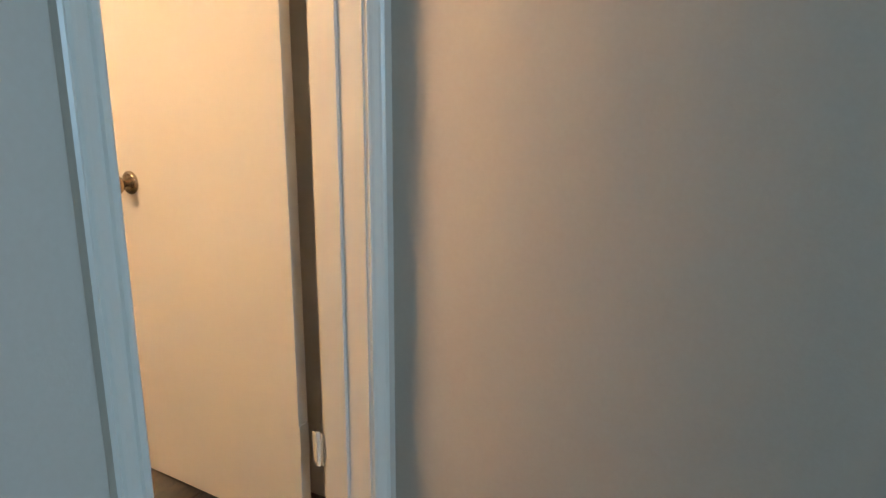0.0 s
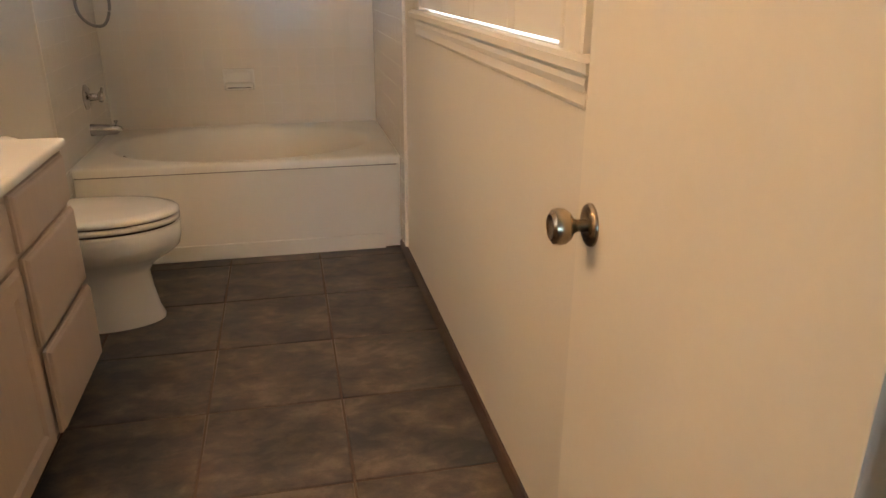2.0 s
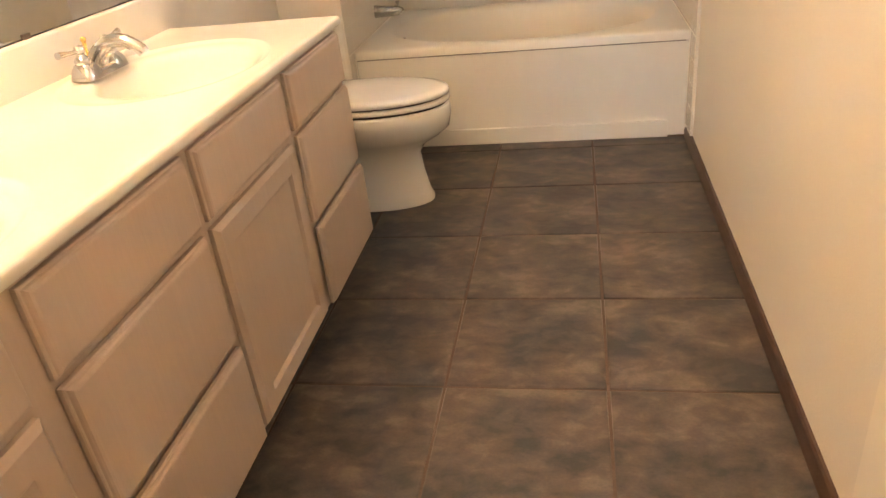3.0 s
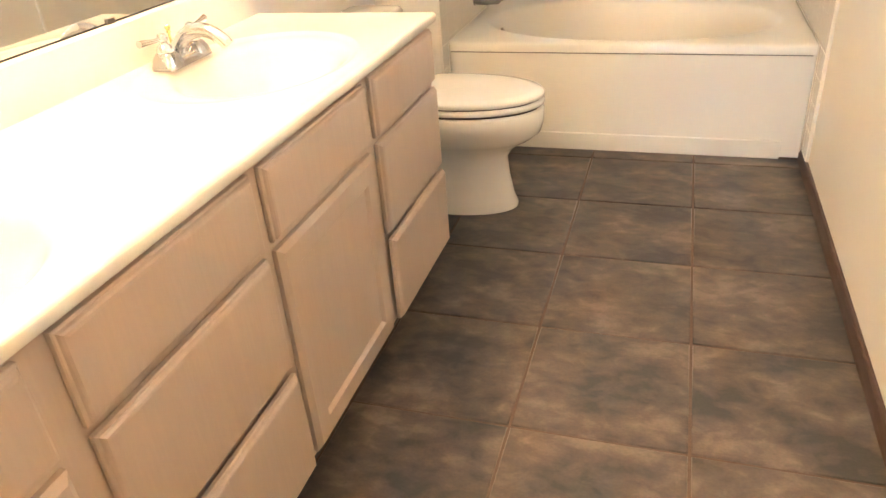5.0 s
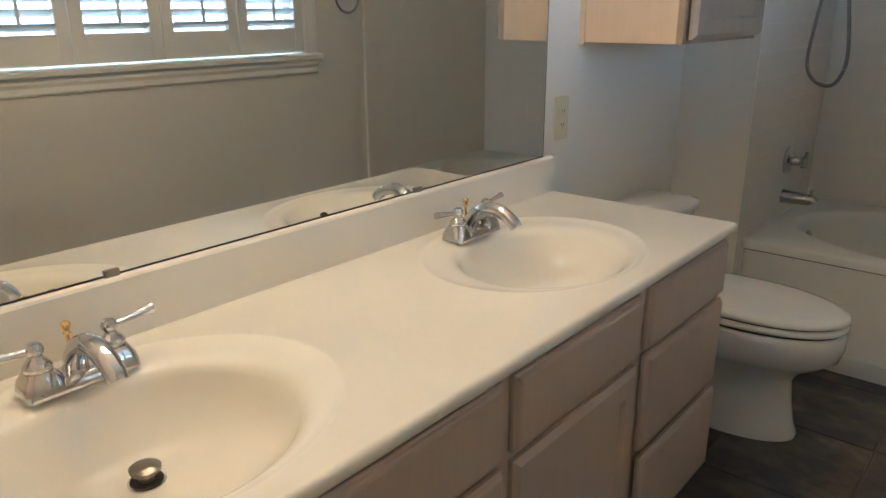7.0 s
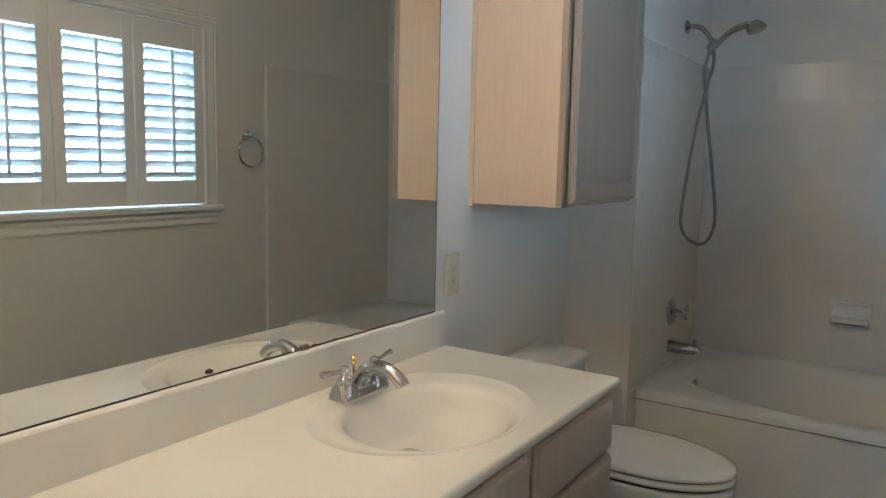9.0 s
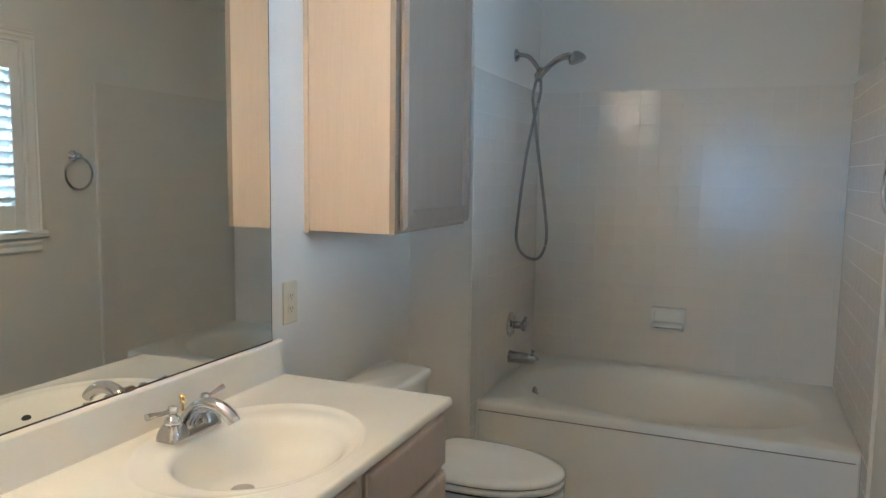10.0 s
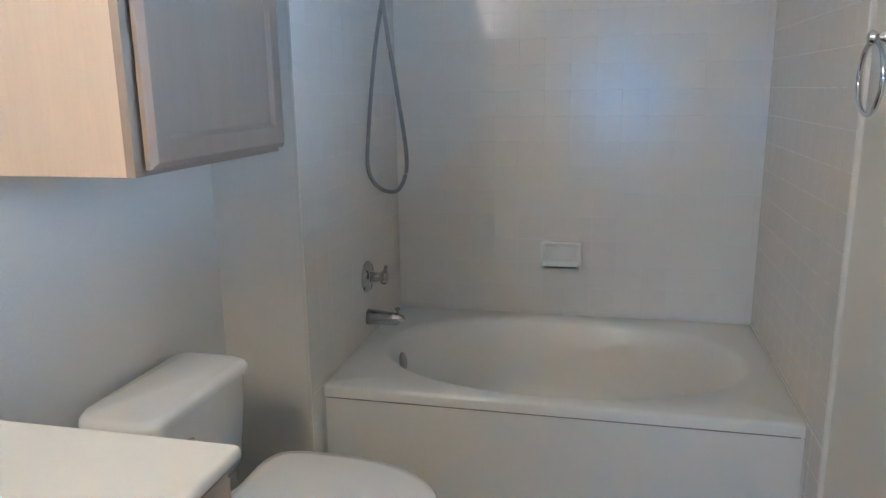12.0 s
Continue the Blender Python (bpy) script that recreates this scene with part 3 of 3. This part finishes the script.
columns = ((1.068, 1.515), (1.556, 2.012), (2.046, 2.488), (2.537, 2.998))
for n, (a, b) in enumerate(columns):
    if n % 2 == 0:
        for z0, z1, out in ((0.622, 0.768, 0), (0.366, 0.607, 0.002), (0.108, 0.351, 0.009)):
            part("drawer_front", here(vanity, panel_front(a, b, z0, z1, FF + 0.001 + out, D1 + out)), PICKLED, vanity)
            if out > 0.005:
                part("drawer_box", here(vanity, boxes(((a + 0.03, 0.10, z0 + 0.02), (b - 0.03, FF + 0.0012 + out, z1 - 0.03)))), PICKLED, vanity)
    else:
        part("false_front", here(vanity, panel_front(a, b, 0.620, 0.766, FF + 0.001, D1)), PICKLED, vanity)
        part("cabinet_door", here(vanity, framed_front(a, b, 0.108, 0.603, FF + 0.001, D1)), PICKLED, vanity)

worktop = thing("worktop", "glossy cream cultured marble top with two molded sinks", "vanity top", at=(2.03, 0.28, TOP))
TX0, TX1, TY1 = 1.045, DOOR_IN - 0.002, 0.568
bm = bmesh.new()
SINKS = (1.552, 2.498)
MID = 2.030
for cx, (a, b) in zip(SINKS, ((TX0, MID), (MID, TX1))):
    out = rect_ring(a, b, 0.018, 0.550, TOP, 28)
    rings = [out]
    for ax, ay, oy, dz, pw in ((0.300, 0.246, 0.288, 0.0, 2.0), (0.293, 0.239, 0.288, 0.0020, 2.0), (0.286, 0.232, 0.289, 0.0015, 2.0), (0.279, 0.224, 0.292, -0.0022, 2.0), (0.254, 0.208, 0.300, -0.0028, 2.0), (0.236, 0.199, 0.306, -0.0040, 2.0), (0.221, 0.190, 0.310, -0.0070, 2.0), (0.211, 0.181, 0.311, -0.0130, 2.0), (0.203, 0.173, 0.309, -0.024, 2.05), (0.192, 0.160, 0.304, -0.046, 2.1), (0.172, 0.132, 0.295, -0.076, 2.1), (0.132, 0.100, 0.280, -0.106, 2.0), (0.075, 0.058, 0.262, -0.119, 2.0), (0.024, 0.022, 0.246, -0.122, 2.0)):
        ring = oval_like(out, cx, 0.30, ax, ay, TOP + dz, pw)
        rings.append([(x, y + oy - 0.30, z) for x, y, z in ring])
    loft(rings, cap_start=False, bm=bm)
nose = [(0.550, TOP - 0.024), (0.566, TOP - 0.024), (0.5685, TOP - 0.020), (0.5685, TOP - 0.007), (0.565, TOP - 0.002), (0.559, TOP), (0.550, TOP)]
prism(nose, "x", TX0, TX1, bm)
add_box(bm, (TX0 + 0.0005, 0.018, TOP - 0.024), (TX0 + 0.012, 0.550, TOP - 0.0008))
bmesh.ops.remove_doubles(bm, verts=bm.verts, dist=0.0002)
part("slab", here(worktop, bm), MARBLE, worktop, smooth=40)
part("backsplash", here(worktop, prism([(0.0, TOP - 0.03), (0.020, TOP - 0.03), (0.020, TOP + 0.102), (0.017, TOP + 0.107), (0.011, TOP + 0.109), (0.0, TOP + 0.109)], "x", TX0 + 0.008, TX1)), MARBLE, worktop)
for cx in SINKS:
    part("sink_drain", here(worktop, lathe([(0.027, 0), (0.027, 0.003), (0.024, 0.0035)], 28, pose(cx - 0.012, 0.246, TOP - 0.122))), CHROME, worktop, smooth=40)
    if cx > 2:
        part("drain_gap", here(worktop, lathe([(0.0235, 0.003), (0.0235, 0.0045)], 24, pose(cx - 0.012, 0.246, TOP - 0.122))), DARK, worktop)
        part("stopper", here(worktop, lathe([(0.011, 0), (0.011, 0.016), (0.0215, 0.0175), (0.0225, 0.023), (0.017, 0.0265), (0.004, 0.0275)], 28, pose(cx - 0.012, 0.246, TOP - 0.120))), NICKEL, worktop, "worn metal pop-up stopper", smooth=40)
    part("overflow_hole", here(worktop, lathe([(0.010, 0), (0.010, 0.002)], 18, pose(cx, 0.4625, TOP - 0.0475, 52, 0, 0) @ Matrix.Diagonal((1.4, 0.8, 1, 1)))), DARK, worktop)


def faucet(cx):
    f = thing("sink_faucet", "chrome two-handle faucet with brass lift knob", "faucet", "faucets on the vanity top", at=(cx, 0.105, TOP + 0.0008))
    base = loft([[(a, b, z) for a, b in rounded_rect(-w, w, -d, d, 0.010, 4)] for w, d, z in ((0.083, 0.030, 0), (0.082, 0.029, 0.010), (0.074, 0.023, 0.018), (0.072, 0.021, 0.019))])
    part("base", base, CHROME, f, smooth=40)
    for s in (-1, 1):
        part("pedestal", loft([[(s * 0.054 + a, b, z) for a, b in rounded_rect(-w, w, -w, w, w * 0.55, 4)] for w, z in ((0.0305, 0.009), (0.0270, 0.023), (0.0190, 0.036))]), CHROME, f, smooth=40)
        handle = part("handle", lathe([(0.017, 0.033), (0.0195, 0.038), (0.020, 0.044), (0.015, 0.051), (0.010, 0.055), (0.009, 0.059), (0.0125, 0.064), (0.013, 0.070), (0.009, 0.077), (0.003, 0.079)], 22, pose(s * 0.054, 0, 0)), CHROME, f, smooth=40)
        lever = smooth_path([(s * 0.060, 0.000, 0.067), (s * 0.082, -0.002, 0.068), (s * 0.108, -0.004, 0.071), (s * 0.126, -0.006, 0.072)], 5)
        part("lever", tube(lever, lambda u: 0.0050 + 0.0058 * max(0, u - 0.35), 12), CHROME, handle, smooth=40)
    arc = smooth_path([(0, -0.012, 0.014), (0, -0.002, 0.036), (0, 0.022, 0.060), (0, 0.056, 0.073), (0, 0.090, 0.070), (0, 0.120, 0.052), (0, 0.130, 0.040)], 6)
    part("spout", tube(arc, lambda u: 0.0185 - 0.0035 * u, 18, up=(1, 0, 0)), CHROME, f, smooth=40)
    part("lift_rod", lathe([(0.003, 0.02), (0.003, 0.066), (0.0060, 0.068), (0.0040, 0.073), (0.0070, 0.079), (0.0070, 0.084), (0.003, 0.088)], 14, pose(0, -0.020, 0)), BRASS, f, "brass lift knob", smooth=40)
    return f


first_faucet = faucet(SINKS[0])
copy_thing(first_faucet, pose(SINKS[1], 0.105, TOP + 0.0008))

mirror = thing("wall_mirror", "large frameless wall mirror above the backsplash", "mirror", at=(2.05, 0.006, 1.45))
part("mirror_glass", here(mirror, boxes(((1.094, 0.002, 0.9200), (DOOR_IN - 0.03, 0.008, 1.990)))), MIRROR, mirror)
part("mirror_edge", here(mirror, boxes(((1.091, 0.0015, 0.9162), (1.0938, 0.0082, 1.991)), ((1.0938, 0.0015, 0.9162), (DOOR_IN - 0.03, 0.0086, 0.9198)))), DARK, mirror)
for x in (1.640, 2.386):
    part("mirror_clip", here(mirror, add_box(bmesh.new(), (x - 0.013, 0.002, 0.914), (x + 0.013, 0.0125, 0.928), 0.002)), NICKEL, mirror, "small metal mirror clip")

lights = thing("vanity_light", "warm four-bulb light bar above the mirror", "light fixture", at=(2.20, 0.0, 2.12))
part("back_plate", add_box(bmesh.new(), (-0.46, 0.0, -0.055), (0.46, 0.035, 0.055), 0.006), CHROME, lights)
for x in (-0.33, -0.11, 0.11, 0.33):
    part("bulb", lathe([(0.015, 0.036), (0.020, 0.046), (0.042, 0.064), (0.056, 0.092), (0.054, 0.118), (0.038, 0.142), (0.010, 0.152)], 24, pose(x, 0, 0, -90, 0, 0)), BULB, lights, smooth=60)

# ---- toilet ----
toilet = thing("toilet", "white porcelain toilet with closed lid beside the vanity", "toilet", at=(0.588, 0.0, 0))


def egg(yc, w, front, back, z, n=48, sq=2.0, square=2.6):
    pts = []
    for i in range(n):
        a = 2 * math.pi * i / n
        c, s = math.cos(a), math.sin(a)
        ly = front if s > 0 else back
        p = sq if s > 0 else max(sq, square)
        k = (abs(c) ** p + abs(s) ** p) ** (-1 / p)
        pts.append((w * k * c, yc + ly * k * s, z))
    return pts


bowl = [egg(0.46, 0.118, 0.230, 0.240, 0.0), egg(0.46, 0.118, 0.232, 0.240, 0.015), egg(0.455, 0.110, 0.222, 0.235, 0.05), egg(0.45, 0.098, 0.212, 0.230, 0.13), egg(0.45, 0.095, 0.206, 0.230, 0.20), egg(0.46, 0.108, 0.220, 0.235, 0.235), egg(0.475, 0.145, 0.265, 0.245, 0.270), egg(0.485, 0.172, 0.292, 0.250, 0.300), egg(0.490, 0.182, 0.298, 0.255, 0.345), egg(0.490, 0.182, 0.298, 0.255, 0.383), egg(0.490, 0.176, 0.292, 0.25, 0.390)]
part("bowl", loft(bowl), PORCELAIN, toilet, smooth=60)
part("seat_gap", loft([egg(0.49, 0.170, 0.284, 0.185, 0.389, square=5.0), egg(0.49, 0.170, 0.284, 0.185, 0.401, square=5.0)]), RUBBER, toilet)
part("seat", loft([egg(0.49, 0.180, 0.296, 0.189, 0.400, square=5.0), egg(0.49, 0.184, 0.300, 0.192, 0.404, square=5.0), egg(0.49, 0.184, 0.300, 0.192, 0.415, square=5.0), egg(0.49, 0.179, 0.295, 0.189, 0.419, square=5.0)]), PORCELAIN, toilet, "white plastic seat", smooth=60)
part("lid_gap", loft([egg(0.49, 0.170, 0.284, 0.185, 0.418, square=5.0), egg(0.49, 0.170, 0.284, 0.185, 0.4265, square=5.0)]), RUBBER, toilet)
part("lid", loft([egg(0.49, 0.180, 0.296, 0.192, 0.4255, square=5.0), egg(0.49, 0.184, 0.300, 0.195, 0.429, square=5.0), egg(0.49, 0.184, 0.300, 0.195, 0.438, square=5.0), egg(0.49, 0.178, 0.293, 0.190, 0.446, square=5.0), egg(0.49, 0.150, 0.258, 0.168, 0.451, square=5.0), egg(0.49, 0.05, 0.10, 0.067, 0.454, square=5.0)]), PORCELAIN, toilet, "closed white lid", smooth=60)
def bowed(outline, w):
    """The front side of a tank's outline swells a little in the middle."""
    return [(a, b + (0.020 * (1 - (a / w) ** 2) if b > 0.12 else 0)) for a, b in outline]


part("tank", loft([[(a, b, z) for a, b in bowed(rounded_rect(-w, w, 0.028, d - 0.012, 0.028, 6), w)] for w, d, z in ((0.180, 0.195, 0.375), (0.198, 0.206, 0.40), (0.212, 0.219, 0.58), (0.214, 0.221, 0.653))]), PORCELAIN, toilet, smooth=50)
part("tank_lid", loft([[(a, b, z) for a, b in bowed(rounded_rect(-w, w, 0.022, d - 0.012, 0.040, 6), w)] for w, d, z in ((0.216, 0.224, 0.652), (0.223, 0.234, 0.657), (0.224, 0.236, 0.675), (0.218, 0.230, 0.686), (0.202, 0.214, 0.691))]), PORCELAIN, toilet, smooth=50)
bm = lathe([(0.012, 0), (0.012, 0.008), (0.007, 0.014)], 18, pose(0.165, 0.220, 0.612, -90, 0, 0))
tube(smooth_path([(0.165, 0.233, 0.612), (0.140, 0.239, 0.610), (0.105, 0.241, 0.603)], 4), lambda u: 0.006 + 0.003 * u, 10, bm)
part("flush_lever", bm, CHROME, toilet, "chrome flush lever", smooth=40)
for s in (-1, 1):
    part("bolt_cap", lathe([(0.012, 0), (0.012, 0.008), (0.006, 0.016)], 14, pose(s * 0.112, 0.33, 0.005)), PORCELAIN, toilet, smooth=50)
    part("seat_hinge", lathe([(0.010, 0), (0.010, 0.028)], 14, pose(s * 0.075 - 0.014, 0.284, 0.412, 0, 90, 0)), PORCELAIN, toilet, smooth=50)

# ---- wall cabinet above the toilet ----
cab = thing("wall_cabinet", "pickled oak wall cabinet hung above the toilet", "cabinet", at=(0.62, 0.0, 1.24))
CX0, CX1, CZ0, CZ1, CD = 0.312, 0.899, 1.234, 2.175, 0.298
part("carcass", here(cab, boxes(((CX0, 0.002, CZ0 + 0.012), (CX1 - 0.012, CD, CZ1)))), PICKLED, cab)
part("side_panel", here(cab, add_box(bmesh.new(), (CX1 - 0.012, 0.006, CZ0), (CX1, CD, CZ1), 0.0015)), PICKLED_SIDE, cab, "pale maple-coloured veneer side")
part("scribe_strip", here(cab, boxes(((CX1, 0.0, CZ0 - 0.008), (CX1 + 0.006, 0.016, CZ1)))), PICKLED_SIDE, cab)
# front frame and door take the darker oak, with the shade painted in
part("face_frame", here(cab, boxes(((CX0, CD, CZ0), (CX0 + 0.035, CD + 0.018, CZ1)), ((CX1 - 0.035, CD, CZ0), (CX1, CD + 0.018, CZ1)), ((CX0 + 0.035, CD, CZ0), (CX1 - 0.035, CD + 0.018, CZ0 + 0.04)), ((CX0 + 0.035, CD, CZ1 - 0.04), (CX1 - 0.035, CD + 0.018, CZ1)))), PICKLED_GREY, cab, "pickled oak with shade in its colour")
part("cabinet_door", here(cab, framed_front(CX0 + 0.010, CX1 - 0.022, CZ0 + 0.012, CZ1 - 0.02, CD + 0.0255, CD + 0.046, 0.052, 0.010)), PICKLED_GREY, cab, "pickled oak with shade in its colour")

# ---- small things on the walls ----
outlet = thing("outlet", "almond wall outlet plate beside the mirror", "outlet", at=(0.990, 0.0, 1.017))
part("cover_plate", loft([[(a, y, b) for a, b in rounded_rect(-w, w, -h, h, 0.004, 3)] for w, h, y in ((0.037, 0.066, 0.0005), (0.037, 0.066, 0.004), (0.034, 0.063, 0.0062))]), PLATE, outlet)
for dz in (-0.020, 0.020):
    rec = part("receptacle", loft([[(a, y, b + dz) for a, b in rounded_rect(-w, w, -0.014, 0.014, 0.009, 5)] for w, y in ((0.0165, 0.006), (0.0165, 0.0078))]), PLATE, outlet)
    part("slots", boxes(((-0.007, 0.0076, dz - 0.001), (-0.005, 0.0084, dz + 0.007)), ((0.005, 0.0076, dz - 0.001), (0.007, 0.0084, dz + 0.006)), ((-0.0018, 0.0076, dz - 0.009), (0.0018, 0.0084, dz - 0.0055))), DARK, rec)

ring = thing("towel_ring", "chrome towel ring on the wall by the window", "towel ring", at=(0.295, WIDE, 1.478))
OUT = pose(0, 0, 0, 90, 0, 0)
part("mount", lathe([(0.027, 0.0), (0.027, 0.004), (0.020, 0.010), (0.011, 0.024), (0.009, 0.032), (0.013, 0.036), (0.016, 0.042), (0.012, 0.050), (0.004, 0.053)], 26, OUT), CHROME, ring, smooth=40)
circle = [Vector((0.077 * math.sin(2 * math.pi * i / 48), -0.038, -0.083 + 0.077 * math.cos(2 * math.pi * i / 48))) for i in range(49)]
part("hoop", tube(circle, 0.0058, 10, up=(0, 1, 0)), CHROME, ring, smooth=50)

# white edge strips where the wall tile stops
structure("trim_tile_left", add_box(bmesh.new(), (WING - 0.006, ALC_L - 0.0065, 0.0), (WING + 0.005, ALC_L + 0.006, TILE_TOP), 0.003), GLAZE, "white bullnose strip at the tile's edge", "tile trim")
structure("trim_tile_right", add_box(bmesh.new(), (0.154, ALC_R + 0.001, 0.052), (0.163, WIDE + 0.001, TILE_TOP + 0.004), 0.003), GLAZE, "white bullnose strip at the tile's edge", "tile trim")

# ---- wall tiles and floor tiles, piece by piece ----
TILE_MESH = {}


def tile_data(w, h, thick, mat, edge):
    key = (round(w, 3), round(h, 3), mat.name)
    if key not in TILE_MESH:
        def r(i, z):
            return [(-w / 2 + i, -h / 2 + i, z), (w / 2 - i, -h / 2 + i, z), (w / 2 - i, h / 2 - i, z), (-w / 2 + i, h / 2 - i, z)]
        bm = loft([r(0, 0), r(0, thick - edge * 0.8), r(edge * 0.35, thick - edge * 0.25), r(edge, thick)], cap_start=False)
        bmesh.ops.recalc_face_normals(bm, faces=bm.faces)
        data = bpy.data.meshes.new("tile")
        bm.to_mesh(data)
        bm.free()
        data.materials.append(mat)
        for poly in data.polygons:
            poly.use_smooth = len(poly.vertices) == 4 and abs(poly.normal.z) < 0.98
        TILE_MESH[key] = data
    return TILE_MESH[key]


def cuts(a, b, phase, pitch):
    k = math.ceil((a - phase) / pitch)
    out = [a]
    while phase + k * pitch < b - 0.006:
        if phase + k * pitch > a + 0.006:
            out.append(phase + k * pitch)
        k += 1
    return out + [b]


def lay(parent, basis, us, vs, gap, thick, mat, edge, jitter=0.0):
    rng = random.Random(len(us) * 31 + len(vs))
    for u0, u1 in zip(us, us[1:]):
        for v0, v1 in zip(vs, vs[1:]):
            ob = new("tile", tile_data(u1 - u0 - gap, v1 - v0 - gap, thick, mat, edge))
            lean = pose(0, 0, 0, rng.uniform(-jitter, jitter), rng.uniform(-jitter, jitter), 0)
            ob.matrix_world = basis @ pose((u0 + u1) / 2, (v0 + v1) / 2, 0) @ lean
            ob.parent = parent


P = 0.0997
zs = cuts(RIM + 0.002, TILE_TOP, 1.274, P)
ON_BACK = Matrix(((0, 0, 1, ALC_B - 0.0035), (1, 0, 0, 0), (0, 1, 0, 0), (0, 0, 0, 1)))
ON_LEFT = Matrix(((-1, 0, 0, 0), (0, 0, 1, ALC_L - 0.0035), (0, 1, 0, 0), (0, 0, 0, 1)))
ON_RIGHT = Matrix(((1, 0, 0, 0), (0, 0, -1, ALC_R + 0.0035), (0, 1, 0, 0), (0, 0, 0, 1)))
for name, lo, hi, parent in (("grout_back", (ALC_B - 0.0055, ALC_L, RIM), (ALC_B - 0.0012, ALC_R, TILE_TOP), wall_back), ("grout_left", (ALC_B, ALC_L - 0.0055, 0), (WING - 0.006, ALC_L - 0.0004, TILE_TOP), wall_left), ("grout_right", (ALC_B, ALC_R + 0.0004, 0.05), (0.157, WIDE - 0.001, TILE_TOP), wall_right)):
    part("grout_bed", boxes((lo, hi)), TILE_GROUT, parent)
lay(wall_back, ON_BACK, cuts(ALC_L, ALC_R, 0.6890, P), zs, 0.0017, 0.0035, GLAZE, 0.0009, 0.13)
lay(wall_left, ON_LEFT, cuts(-WING + 0.007, -ALC_B, -WING + 0.007, P), zs, 0.0009, 0.0035, GLAZE, 0.0003, 0.03)
lay(wall_right, ON_RIGHT, cuts(ALC_B, 0.155, 0.155, P), zs, 0.0009, 0.0035, GLAZE, 0.0003, 0.03)
below = cuts(0.052, RIM, RIM, P)
lay(wall_right, ON_RIGHT, [0.015, 0.0545, 0.155], below, 0.0015, 0.0035, GLAZE, 0.0012, 0.1)
lay(wall_left, ON_LEFT, [-WING + 0.007, -0.015], below, 0.0015, 0.0035, GLAZE, 0.0012, 0.1)

Q = 0.4085
lay(floor, Matrix.Translation((0, 0, -0.0045)), cuts(0.012, 3.096, 0.9200, Q), cuts(0.0, WIDE - 0.002, 0.907, Q), 0.0075, 0.0045, SLATE, 0.003, 0.0)
